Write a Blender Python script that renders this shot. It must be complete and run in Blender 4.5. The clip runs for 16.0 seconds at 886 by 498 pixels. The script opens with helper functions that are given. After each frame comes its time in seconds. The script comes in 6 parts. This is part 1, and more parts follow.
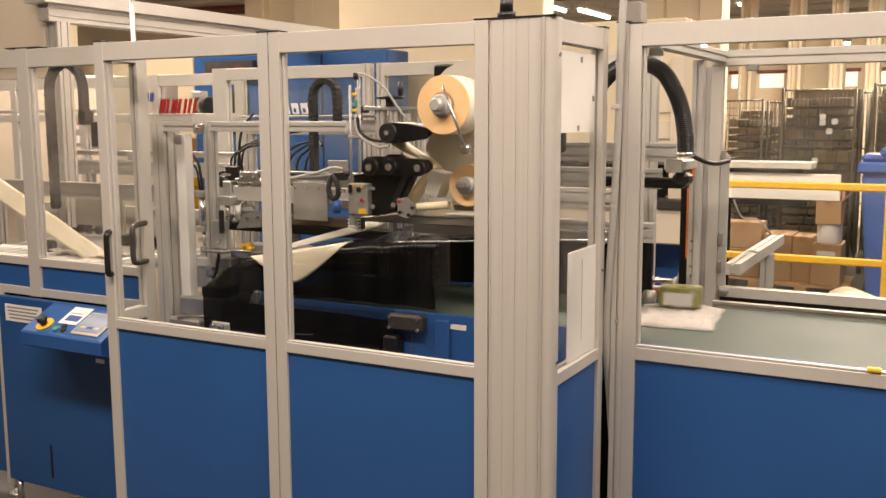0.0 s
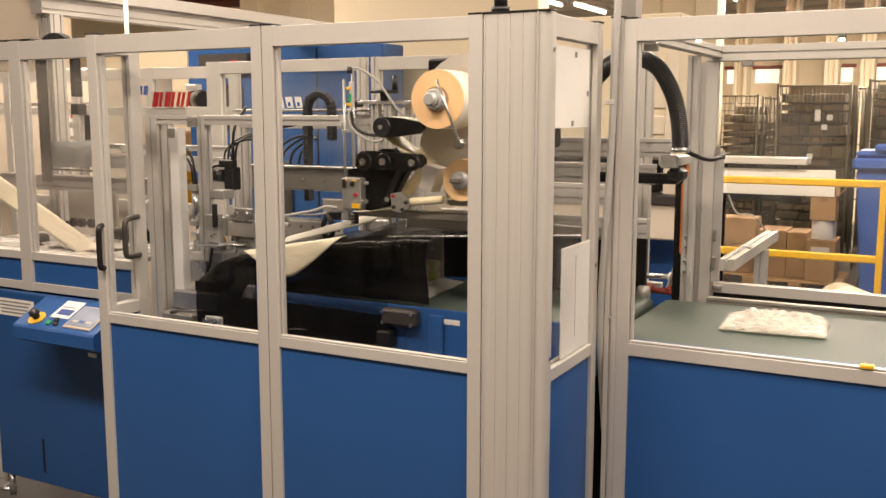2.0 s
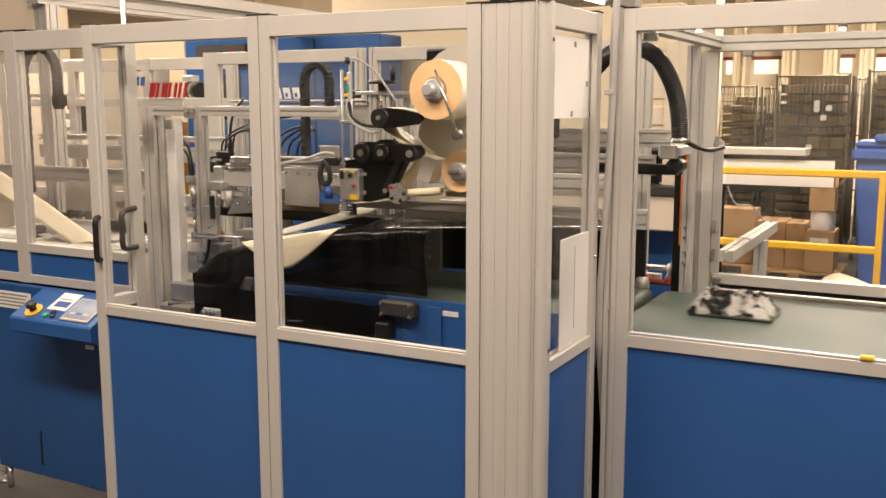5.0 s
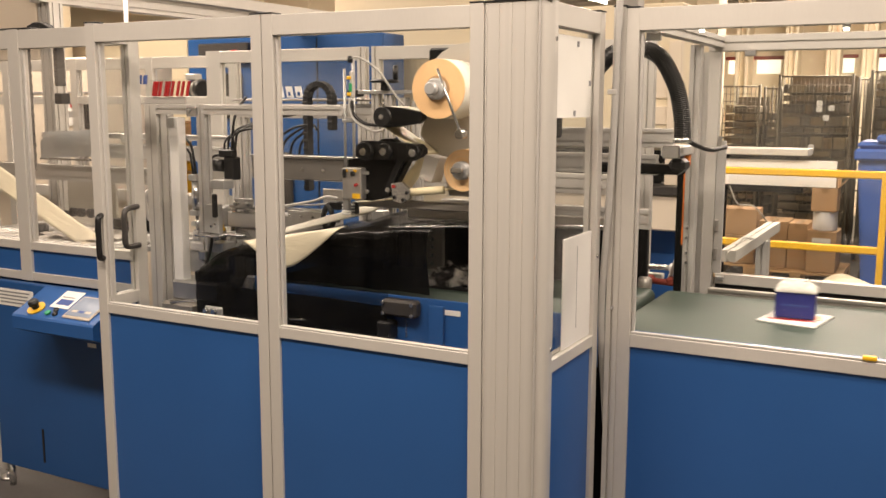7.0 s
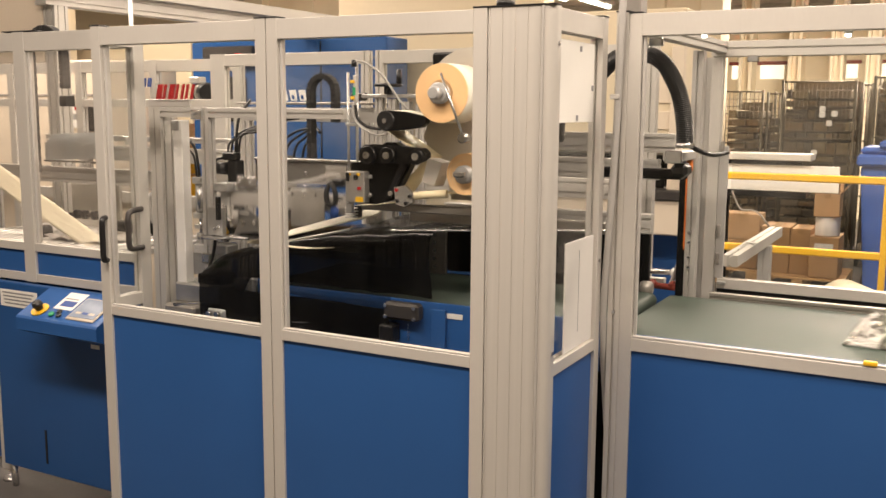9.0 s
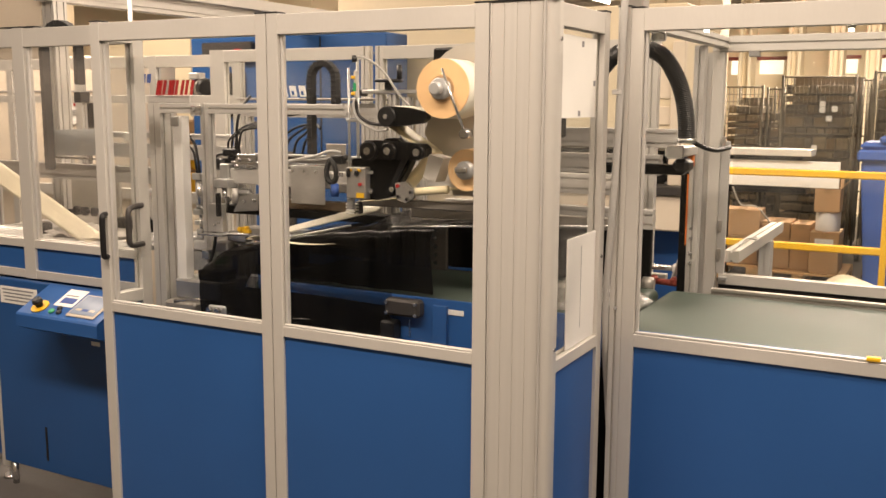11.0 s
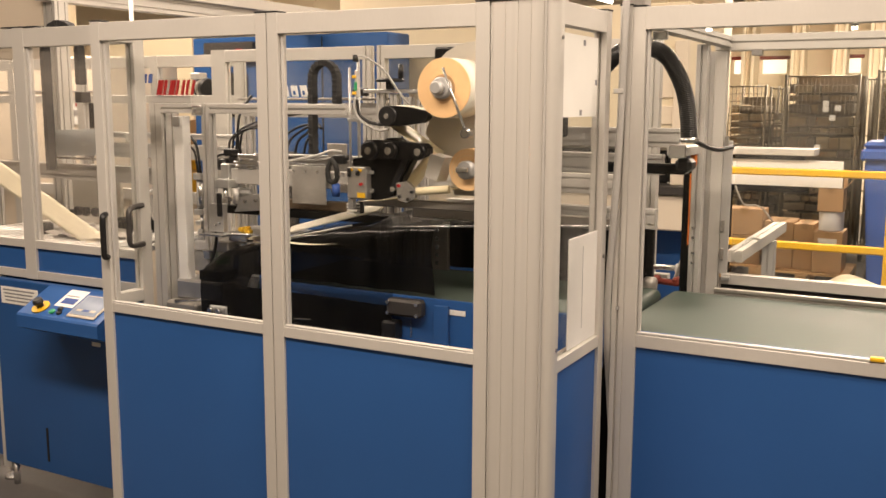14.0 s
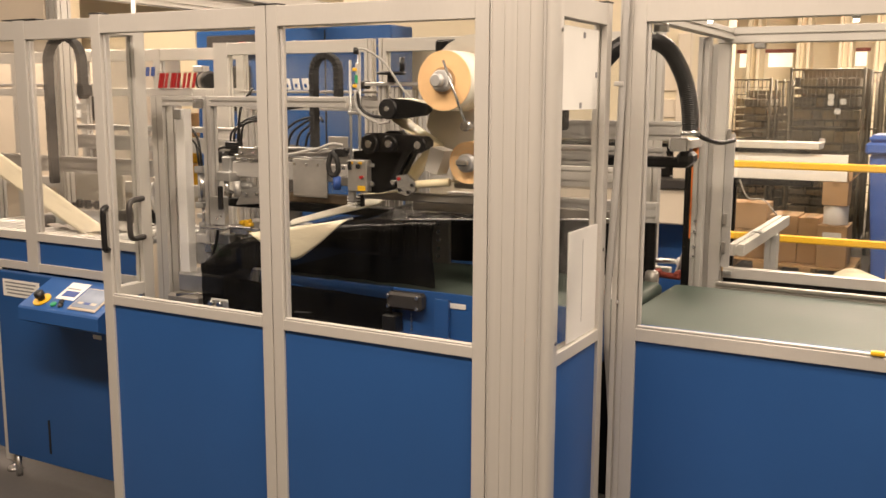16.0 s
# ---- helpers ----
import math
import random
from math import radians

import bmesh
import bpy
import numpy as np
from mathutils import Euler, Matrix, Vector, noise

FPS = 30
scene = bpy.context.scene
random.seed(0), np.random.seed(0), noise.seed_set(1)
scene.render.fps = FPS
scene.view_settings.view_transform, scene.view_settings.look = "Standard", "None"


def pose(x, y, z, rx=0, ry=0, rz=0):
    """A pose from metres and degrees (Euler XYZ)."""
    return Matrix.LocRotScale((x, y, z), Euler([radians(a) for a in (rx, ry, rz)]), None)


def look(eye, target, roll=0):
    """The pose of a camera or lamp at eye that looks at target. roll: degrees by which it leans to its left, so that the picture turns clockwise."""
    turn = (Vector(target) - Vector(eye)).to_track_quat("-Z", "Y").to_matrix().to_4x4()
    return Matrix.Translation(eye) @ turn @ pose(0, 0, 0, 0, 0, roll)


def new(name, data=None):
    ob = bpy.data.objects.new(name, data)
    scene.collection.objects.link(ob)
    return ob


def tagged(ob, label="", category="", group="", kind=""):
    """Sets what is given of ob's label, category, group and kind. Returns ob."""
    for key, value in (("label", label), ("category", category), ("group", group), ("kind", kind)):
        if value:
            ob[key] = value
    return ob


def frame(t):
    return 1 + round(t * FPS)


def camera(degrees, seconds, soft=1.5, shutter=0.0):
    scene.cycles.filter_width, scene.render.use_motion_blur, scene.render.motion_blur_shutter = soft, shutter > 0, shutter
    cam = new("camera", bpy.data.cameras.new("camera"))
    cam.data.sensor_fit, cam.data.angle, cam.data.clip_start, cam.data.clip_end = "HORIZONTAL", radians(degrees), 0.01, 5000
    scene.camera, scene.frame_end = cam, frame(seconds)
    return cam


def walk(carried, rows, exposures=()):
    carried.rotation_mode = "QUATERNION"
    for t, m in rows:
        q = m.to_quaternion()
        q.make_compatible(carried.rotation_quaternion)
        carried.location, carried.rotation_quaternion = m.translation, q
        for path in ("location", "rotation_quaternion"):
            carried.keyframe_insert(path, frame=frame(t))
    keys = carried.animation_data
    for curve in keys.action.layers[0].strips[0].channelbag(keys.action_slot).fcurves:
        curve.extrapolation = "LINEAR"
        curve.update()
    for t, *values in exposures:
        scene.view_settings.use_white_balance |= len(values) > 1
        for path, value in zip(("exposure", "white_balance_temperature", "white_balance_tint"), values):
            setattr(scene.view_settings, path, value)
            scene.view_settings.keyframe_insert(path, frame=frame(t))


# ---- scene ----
cam = camera(49.69, 16.0, shutter=0.8)
PATH = [
    (0, (1.2227, -2.4492, 1.6726), (-0.1913, 0.1656, 1.2683), -0.201),
    (0.5, (1.2252, -2.4470, 1.6735), (-0.1874, 0.1680, 1.2657), -0.175),
    (1, (1.2267, -2.4426, 1.6743), (-0.1801, 0.1738, 1.2560), -0.115),
    (1.5, (1.2248, -2.4389, 1.6746), (-0.1784, 0.1788, 1.2521), -0.089),
    (2, (1.2235, -2.4390, 1.6742), (-0.1762, 0.1806, 1.2519), 0.037),
    (2.5, (1.2194, -2.4374, 1.6710), (-0.1784, 0.1832, 1.2484), 0.005),
    (3, (1.2199, -2.4339, 1.6753), (-0.1793, 0.1846, 1.2444), -0.031),
    (3.5, (1.2178, -2.4315, 1.6732), (-0.1756, 0.1893, 1.2379), -0.048),
    (4, (1.2158, -2.4227, 1.6724), (-0.1761, 0.1961, 1.2206), -0.055),
    (6.5, (1.2184, -2.4312, 1.6713), (-0.1786, 0.1863, 1.2277), 0.039),
    (7, (1.2149, -2.4271, 1.6720), (-0.1833, 0.1884, 1.2204), 0.127),
    (7.5, (1.2156, -2.4345, 1.6722), (-0.1825, 0.1805, 1.2173), 0.223),
    (8, (1.2191, -2.4329, 1.6700), (-0.1868, 0.1787, 1.2191), 0.247),
    (8.5, (1.2203, -2.4339, 1.6728), (-0.1871, 0.1772, 1.2243), 0.295),
    (9, (1.2208, -2.4367, 1.6733), (-0.1856, 0.1764, 1.2331), 0.370),
    (11.5, (1.2081, -2.4308, 1.6716), (-0.1945, 0.1819, 1.2173), 0.277),
    (12, (1.2127, -2.4301, 1.6710), (-0.2034, 0.1771, 1.2271), 0.244),
    (12.5, (1.2197, -2.4294, 1.6716), (-0.2015, 0.1760, 1.2332), 0.125),
    (13, (1.2181, -2.4278, 1.6654), (-0.2041, 0.1778, 1.2315), 0.155),
    (13.5, (1.2151, -2.4178, 1.6707), (-0.2047, 0.1869, 1.2237), 0.219),
    (14, (1.2084, -2.4179, 1.6701), (-0.2027, 0.1906, 1.2174), 0.210),
    (14.5, (1.2078, -2.4186, 1.6673), (-0.1984, 0.1918, 1.2109), 0.234),
    (15, (1.2117, -2.4149, 1.6683), (-0.1897, 0.1965, 1.2030), 0.239),
    (15.5, (1.2167, -2.4036, 1.6646), (-0.1908, 0.2028, 1.1895), 0.167),
    (16, (1.2213, -2.4048, 1.6678), (-0.2028, 0.1930, 1.1954), 0.228),
]
walk(cam, [(t, look(eye, target, roll)) for t, eye, target, roll in PATH],
     ((0, -0.17, 6520, 11), (4.0, -0.12, 6500, 11), (9.0, -0.10, 6500, 10), (11.5, -0.09, 6750, 11), (16.0, -0.10, 6750, 11)))

# ---------- light ----------
world = bpy.data.worlds.new("hall_air")
scene.world = world
world.use_nodes = True
world.node_tree.nodes["Background"].inputs[0].default_value = (1.0, 0.86, 0.68, 1)
world.node_tree.nodes["Background"].inputs[1].default_value = 0.12
scene.view_settings.exposure = 0.0


def area_lamp(x, y, z, sx, sy, watts):
    d = bpy.data.lights.new("ceiling_tube_light", "AREA")
    d.shape, d.size, d.size_y, d.energy, d.color = "RECTANGLE", sx, sy, watts, (1.0, 0.825, 0.675)
    o = new("ceiling_tube_light", d)
    o.matrix_world = pose(x, y, z)
    return tagged(o, "warm white fluorescent light under the hall ceiling", "lamp", kind="structure")


for lx, ly, lw in ((-3.2, -1.6, 55), (-0.4, -1.7, 172), (2.2, -0.6, 120), (-2.6, 1.1, 95), (1.7, 1.1, 80),
                   (-4.7, 1.8, 200), (-0.6, 4.6, 200), (3.0, 4.8, 250), (-6.0, 10.0, 700), (0.5, 10.0, 720), (-9, 18, 900), (1, 18, 900)):
    area_lamp(lx, ly, 3.55, 2.4, 0.35, lw * 0.9)


# ---------- materials ----------
def mat(name, col, rough=0.5, metal=0.0, vary=0.12, scale=6.0, fine=90.0, bump=0.02, stretch=(1, 1, 1), spec=0.5, coat=0.0, obvar=0.0):
    m = bpy.data.materials.new(name)
    m.use_nodes = True
    nt = m.node_tree
    b = nt.nodes["Principled BSDF"]
    tc = nt.nodes.new("ShaderNodeTexCoord")
    mp = nt.nodes.new("ShaderNodeMapping")
    mp.inputs["Scale"].default_value = stretch
    nt.links.new(tc.outputs["Object"], mp.inputs[0])
    n1, n2 = nt.nodes.new("ShaderNodeTexNoise"), nt.nodes.new("ShaderNodeTexNoise")
    n1.inputs["Scale"].default_value, n2.inputs["Scale"].default_value = scale, fine
    n1.inputs["Detail"].default_value, n2.inputs["Detail"].default_value = 4, 3
    for n in (n1, n2):
        nt.links.new(mp.outputs[0], n.inputs["Vector"])
    add = nt.nodes.new("ShaderNodeMath")
    add.operation = "MULTIPLY_ADD"
    nt.links.new(n2.outputs["Fac"], add.inputs[0])
    add.inputs[1].default_value = 0.35
    nt.links.new(n1.outputs["Fac"], add.inputs[2])
    ramp = nt.nodes.new("ShaderNodeMapRange")
    ramp.inputs["From Min"].default_value, ramp.inputs["From Max"].default_value = 0.35, 1.0
    ramp.inputs["To Min"].default_value, ramp.inputs["To Max"].default_value = 1 - vary, 1 + vary
    nt.links.new(add.outputs[0], ramp.inputs["Value"])
    last = ramp.outputs[0]
    if obvar:
        oi = nt.nodes.new("ShaderNodeObjectInfo")
        r2 = nt.nodes.new("ShaderNodeMapRange")
        r2.inputs["To Min"].default_value, r2.inputs["To Max"].default_value = 1 - obvar, 1 + obvar
        nt.links.new(oi.outputs["Random"], r2.inputs["Value"])
        mu = nt.nodes.new("ShaderNodeMath")
        mu.operation = "MULTIPLY"
        nt.links.new(last, mu.inputs[0])
        nt.links.new(r2.outputs[0], mu.inputs[1])
        last = mu.outputs[0]
    mul = nt.nodes.new("ShaderNodeVectorMath")
    mul.operation = "SCALE"
    mul.inputs[0].default_value = col
    nt.links.new(last, mul.inputs["Scale"])
    nt.links.new(mul.outputs[0], b.inputs["Base Color"])
    rr = nt.nodes.new("ShaderNodeMapRange")
    rr.inputs["To Min"].default_value, rr.inputs["To Max"].default_value = max(0.02, rough * 0.8), min(1, rough * 1.2)
    nt.links.new(n1.outputs["Fac"], rr.inputs["Value"])
    nt.links.new(rr.outputs[0], b.inputs["Roughness"])
    b.inputs["Metallic"].default_value = metal
    b.inputs["Specular IOR Level"].default_value = spec
    b.inputs["Coat Weight"].default_value = coat
    if bump:
        bp = nt.nodes.new("ShaderNodeBump")
        bp.inputs["Strength"].default_value, bp.inputs["Distance"].default_value = bump, 0.01
        nt.links.new(add.outputs[0], bp.inputs["Height"])
        nt.links.new(bp.outputs[0], b.inputs["Normal"])
    return m


def glass_mat(name, tint, base=0.035, rough=0.01, haze=0.0, streak=(1, 1, 1)):
    """Clear sheet: see-through, glossier at a slant, with a little dust and painted reflection haze."""
    m = bpy.data.materials.new(name)
    m.use_nodes = True
    nt = m.node_tree
    nt.nodes.remove(nt.nodes["Principled BSDF"])
    out = nt.nodes["Material Output"]
    tr, gl, lw, pw, ma, mix = (nt.nodes.new("ShaderNode" + k) for k in ("BsdfTransparent", "BsdfGlossy", "LayerWeight", "Math", "Math", "MixShader"))
    tr.inputs[0].default_value = (*tint, 1)
    gl.inputs["Roughness"].default_value = rough
    pw.operation, ma.operation = "POWER", "MULTIPLY_ADD"
    nt.links.new(lw.outputs["Facing"], pw.inputs[0])
    pw.inputs[1].default_value = 5.0
    nt.links.new(pw.outputs[0], ma.inputs[0])
    ma.inputs[1].default_value, ma.inputs[2].default_value = 0.7, base
    nt.links.new(ma.outputs[0], mix.inputs[0])
    nt.links.new(tr.outputs[0], mix.inputs[1])
    nt.links.new(gl.outputs[0], mix.inputs[2])
    last = mix
    if haze:
        df, mx2, no, mr = (nt.nodes.new("ShaderNode" + k) for k in ("BsdfDiffuse", "MixShader", "TexNoise", "MapRange"))
        df.inputs[0].default_value = (0.75, 0.72, 0.66, 1)
        no.inputs["Scale"].default_value, no.inputs["Detail"].default_value = 3.0, 6
        mr.inputs["To Max"].default_value = haze
        tc, mp = nt.nodes.new("ShaderNodeTexCoord"), nt.nodes.new("ShaderNodeMapping")
        mp.inputs["Scale"].default_value = streak
        nt.links.new(tc.outputs["Object"], mp.inputs[0])
        nt.links.new(mp.outputs[0], no.inputs["Vector"])
        mr.inputs["From Min"].default_value, mr.inputs["From Max"].default_value = 0.35, 0.8
        nt.links.new(no.outputs["Fac"], mr.inputs["Value"])
        nt.links.new(mr.outputs[0], mx2.inputs[0])
        nt.links.new(mix.outputs[0], mx2.inputs[1])
        nt.links.new(df.outputs[0], mx2.inputs[2])
        last = mx2
    nt.links.new(last.outputs[0], out.inputs[0])
    return m


def film_mat(name, col, clear, rough=0.12, scale=14.0, strength=0.5):
    """Thin plastic film: partly see-through, glossy, crumpled."""
    m = mat(name, col, rough, 0, 0.15, 5, scale * 3, 0, spec=0.6)
    nt = m.node_tree
    b = nt.nodes["Principled BSDF"]
    w = nt.nodes.new("ShaderNodeTexNoise")
    w.inputs["Scale"].default_value, w.inputs["Detail"].default_value, w.inputs["Distortion"].default_value = scale, 5, 1.5
    bp = nt.nodes.new("ShaderNodeBump")
    bp.inputs["Strength"].default_value, bp.inputs["Distance"].default_value = strength, 0.02
    nt.links.new(w.outputs["Fac"], bp.inputs["Height"])
    nt.links.new(bp.outputs[0], b.inputs["Normal"])
    tr, mx = nt.nodes.new("ShaderNodeBsdfTransparent"), nt.nodes.new("ShaderNodeMixShader")
    mx.inputs[0].default_value = clear
    nt.links.new(b.outputs[0], mx.inputs[1])
    nt.links.new(tr.outputs[0], mx.inputs[2])
    nt.links.new(mx.outputs[0], nt.nodes["Material Output"].inputs[0])
    return m


def glow_mat(name, col, strength):
    m = bpy.data.materials.new(name)
    m.use_nodes = True
    b = m.node_tree.nodes["Principled BSDF"]
    b.inputs["Base Color"].default_value = (*col, 1)
    b.inputs["Emission Color"].default_value = (*col, 1)
    b.inputs["Emission Strength"].default_value = strength
    return m


ALU = mat("anodised_aluminium", (0.62, 0.60, 0.56), 0.42, 0.25, 0.06, 3, 160, 0.006, (1, 1, 0.25))
COLALU = mat("brushed_column", (0.62, 0.60, 0.56), 0.42, 0.25, 0.10, 16, 90, 0.008, (1, 1, 0.015))
ALU2 = mat("raw_aluminium", (0.60, 0.585, 0.56), 0.36, 0.35, 0.10, 4, 140, 0.01, (1, 1, 0.3))
HUBALU = mat("turned_aluminium", (0.56, 0.56, 0.56), 0.42, 0.45, 0.10, 8, 120, 0.02)
STEEL = mat("machined_steel", (0.60, 0.60, 0.60), 0.25, 0.9, 0.12, 8, 120, 0.02)
ZINC = mat("zinc_plate", (0.50, 0.50, 0.49), 0.4, 0.7, 0.2, 10, 80, 0.03)
BLUE = mat("blue_powder_coat", (0.0205, 0.095, 0.305), 0.42, 0, 0.07, 2.5, 300, 0.01)
BLUE2 = mat("blue_machine_paint", (0.017, 0.082, 0.26), 0.38, 0, 0.10, 3, 200, 0.01)
BLACK = mat("black_plastic", (0.010, 0.010, 0.011), 0.4, 0, 0.25, 8, 150, 0.02)
BLACKM = mat("black_anodised", (0.007, 0.007, 0.007), 0.33, 0.0, 0.25, 9, 150, 0.02, spec=0.15)
RUBBER = mat("rubber", (0.02, 0.02, 0.02), 0.7, 0, 0.3, 10, 120, 0.04)
WHITE = mat("white_plastic", (0.78, 0.77, 0.74), 0.5, 0, 0.05, 4, 120, 0.01)
PAPER = mat("white_paper", (0.80, 0.79, 0.75), 0.8, 0, 0.05, 4, 160, 0.02)
INK = mat("grey_print", (0.25, 0.25, 0.26), 0.8, 0, 0.1)
INKB = mat("blue_print", (0.05, 0.09, 0.28), 0.7, 0, 0.1)
CREAM = film_mat("cream_film", (0.80, 0.73, 0.55), 0.06, 0.35, 5, 0.25)
CLEAR = film_mat("clear_film", (0.06, 0.06, 0.06), 0.55, 0.07, 30, 0.6)
CLEAR.node_tree.nodes["Principled BSDF"].inputs["Specular IOR Level"].default_value = 1.0
HEM = film_mat("thin_black_film", (0.004, 0.004, 0.004), 0.42, 0.2, 8, 0.3)
COVER = mat("worn_steel_cover", (0.60, 0.59, 0.57), 0.30, 0.75, 0.25, 7, 60, 0.03)
STRIPW = mat("white_cover_plastic", (0.88, 0.87, 0.84), 0.45, 0, 0.04, 4, 120, 0.01)
DARKFILM = film_mat("black_film", (0.003, 0.003, 0.003), 0.07, 0.20, 6, 0.15)
DARKFILM.node_tree.nodes["Principled BSDF"].inputs["Specular IOR Level"].default_value = 0.13
WEBFILM = film_mat("black_web_film", (0.003, 0.003, 0.003), 0.02, 0.20, 6, 0.25)
WEBFILM.node_tree.nodes["Principled BSDF"].inputs["Specular IOR Level"].default_value = 0.13
BELT = mat("green_belt", (0.050, 0.076, 0.060), 0.55, 0, 0.12, 4, 220, 0.02)
LABEL = mat("orange_label_roll_edge", (0.88, 0.57, 0.29), 0.6, 0, 0.20, 5, 60, 0.02)
LABELW = mat("label_paper", (0.83, 0.80, 0.70), 0.6, 0, 0.05, 5, 90, 0.01)
BACKING = mat("yellow_backing_paper", (0.80, 0.71, 0.48), 0.35, 0, 0.10, 5, 60, 0.02)
YELLOW = mat("yellow_paint", (0.80, 0.47, 0.02), 0.4, 0, 0.08, 4, 90, 0.02)
RED = mat("red_paint", (0.42, 0.018, 0.02), 0.4, 0, 0.1, 5, 90, 0.02)
RUST = mat("red_oxide_steel", (0.22, 0.035, 0.02), 0.6, 0.1, 0.25, 3, 50, 0.05)
ORANGE = mat("orange_plastic", (0.75, 0.20, 0.03), 0.4, 0, 0.1)
GREEN = mat("green_plastic", (0.02, 0.34, 0.14), 0.35, 0, 0.1)
CARD = mat("cardboard", (0.48, 0.30, 0.155), 0.8, 0, 0.12, 6, 120, 0.04, obvar=0.12)
WOOD = mat("pallet_wood", (0.58, 0.37, 0.17), 0.75, 0, 0.25, 5, 60, 0.08, (1, 6, 6), obvar=0.15)
WALLM = mat("cream_wall_paint", (0.76, 0.66, 0.48), 0.7, 0, 0.06, 0.6, 30, 0.02)
BEIGE = mat("beige_panel", (0.74, 0.645, 0.52), 0.6, 0, 0.06, 1, 60, 0.02)
FLOORM = mat("worn_concrete", (0.095, 0.09, 0.085), 0.55, 0, 0.22, 1.2, 40, 0.05)
CEIL = mat("ceiling_sheet", (0.68, 0.62, 0.52), 0.7, 0, 0.1, 0.5, 20, 0.03)
PLATE = mat("pale_plate", (0.56, 0.53, 0.47), 0.4, 0.15, 0.12, 4, 90, 0.02)
DARKGREY = mat("dark_grey_plate", (0.055, 0.050, 0.048), 0.45, 0.2, 0.25, 6, 80, 0.02)
BEZEL = mat("grey_bezel", (0.50, 0.45, 0.38), 0.5, 0, 0.06)
GREYM = mat("grey_metal_plate", (0.36, 0.34, 0.31), 0.42, 0.5, 0.15, 4, 90, 0.02)
CAGE = mat("dark_cage_wire", (0.12, 0.10, 0.068), 0.5, 0.4, 0.25, 6, 60, 0.02)
def island_mat(name, cols, rough):
    """Many joined pieces, each with its own tone."""
    m = mat(name, (1, 1, 1), rough, 0, 0.25, 5, 60, 0.08)
    nt = m.node_tree
    g, r = nt.nodes.new("ShaderNodeNewGeometry"), nt.nodes.new("ShaderNodeValToRGB")
    r.color_ramp.interpolation = "CONSTANT"
    while len(r.color_ramp.elements) < len(cols):
        r.color_ramp.elements.new(0.5)
    for i, c in enumerate(cols):
        r.color_ramp.elements[i].position, r.color_ramp.elements[i].color = i / len(cols), (*c, 1)
    nt.links.new(g.outputs["Random Per Island"], r.inputs[0])
    sc = next(n for n in nt.nodes if n.bl_idname == "ShaderNodeVectorMath")
    nt.links.new(r.outputs[0], sc.inputs[0])
    return m


def crumple_mat(name, dark, light, scale, share, metal=0.0):
    """Crumpled shiny film with light and dark patches."""
    m = film_mat(name, (1, 1, 1), 0.02, 0.16, scale, 0.9)
    nt = m.node_tree
    nt.nodes["Principled BSDF"].inputs["Metallic"].default_value = metal
    no, ra = nt.nodes.new("ShaderNodeTexNoise"), nt.nodes.new("ShaderNodeValToRGB")
    tc, mp = nt.nodes.new("ShaderNodeTexCoord"), nt.nodes.new("ShaderNodeMapping")
    mp.inputs["Scale"].default_value = (1, 1.8, 1)
    nt.links.new(tc.outputs["Object"], mp.inputs[0])
    nt.links.new(mp.outputs[0], no.inputs["Vector"])
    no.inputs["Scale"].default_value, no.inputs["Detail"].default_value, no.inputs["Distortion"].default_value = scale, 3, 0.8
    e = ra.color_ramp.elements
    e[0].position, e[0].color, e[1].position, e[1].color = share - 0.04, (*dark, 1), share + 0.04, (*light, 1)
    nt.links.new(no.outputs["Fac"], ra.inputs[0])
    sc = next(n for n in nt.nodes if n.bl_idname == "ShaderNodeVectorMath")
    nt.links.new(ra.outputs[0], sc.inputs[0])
    return m


# on these two foils the light noise patches are highlights painted into the colour
FOILB = crumple_mat("black_film_silver_glints", (0.02, 0.018, 0.018), (0.75, 0.73, 0.70), 13, 0.50, 0.55)
FOILW = crumple_mat("silver_film_white_glints", (0.22, 0.205, 0.18), (0.88, 0.87, 0.84), 11, 0.47, 0.6)
CREAMP = film_mat("wrapped_cream_cloth", (0.80, 0.76, 0.66), 0.02, 0.3, 11, 0.8)
LIMEP = crumple_mat("lime_white_carton", (0.50, 0.50, 0.14), (0.82, 0.80, 0.66), 22, 0.55)
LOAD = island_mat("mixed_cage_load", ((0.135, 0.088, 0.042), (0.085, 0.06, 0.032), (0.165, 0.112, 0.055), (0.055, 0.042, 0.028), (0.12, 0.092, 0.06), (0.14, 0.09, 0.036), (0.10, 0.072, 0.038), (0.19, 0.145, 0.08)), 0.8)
HOSEM = mat("corrugated_hose", (0.018, 0.018, 0.018), 0.32, 0, 0.2)
GREYCABLE = mat("grey_conduit", (0.45, 0.44, 0.42), 0.45, 0, 0.1)
BINBLUE = mat("blue_bin_plastic", (0.035, 0.10, 0.38), 0.45, 0, 0.1, 3)
BAGW = film_mat("white_poly_bag", (0.66, 0.62, 0.58), 0.05, 0.3, 16, 0.7)
CLOTH = mat("cream_cloth", (0.60, 0.53, 0.41), 0.85, 0, 0.15, 14, 90, 0.3)
CLOTHW = mat("white_cloth", (0.80, 0.78, 0.73), 0.85, 0, 0.12, 14, 90, 0.3)
BLUEBOX = mat("blue_carton", (0.03, 0.035, 0.22), 0.4, 0, 0.15, 9, 90, 0.02)
SCREENM = mat("touch_screen_glass", (0.26, 0.31, 0.40), 0.2, 0, 0.10, 20, 60, 0.0)
# upright streaks imitate reflections; the pale veil of the other two imitates glare
GLASS = glass_mat("acrylic_sheet", (0.97, 0.975, 0.97), 0.008, 0.012, 0.004, (5.0, 5.0, 0.5))
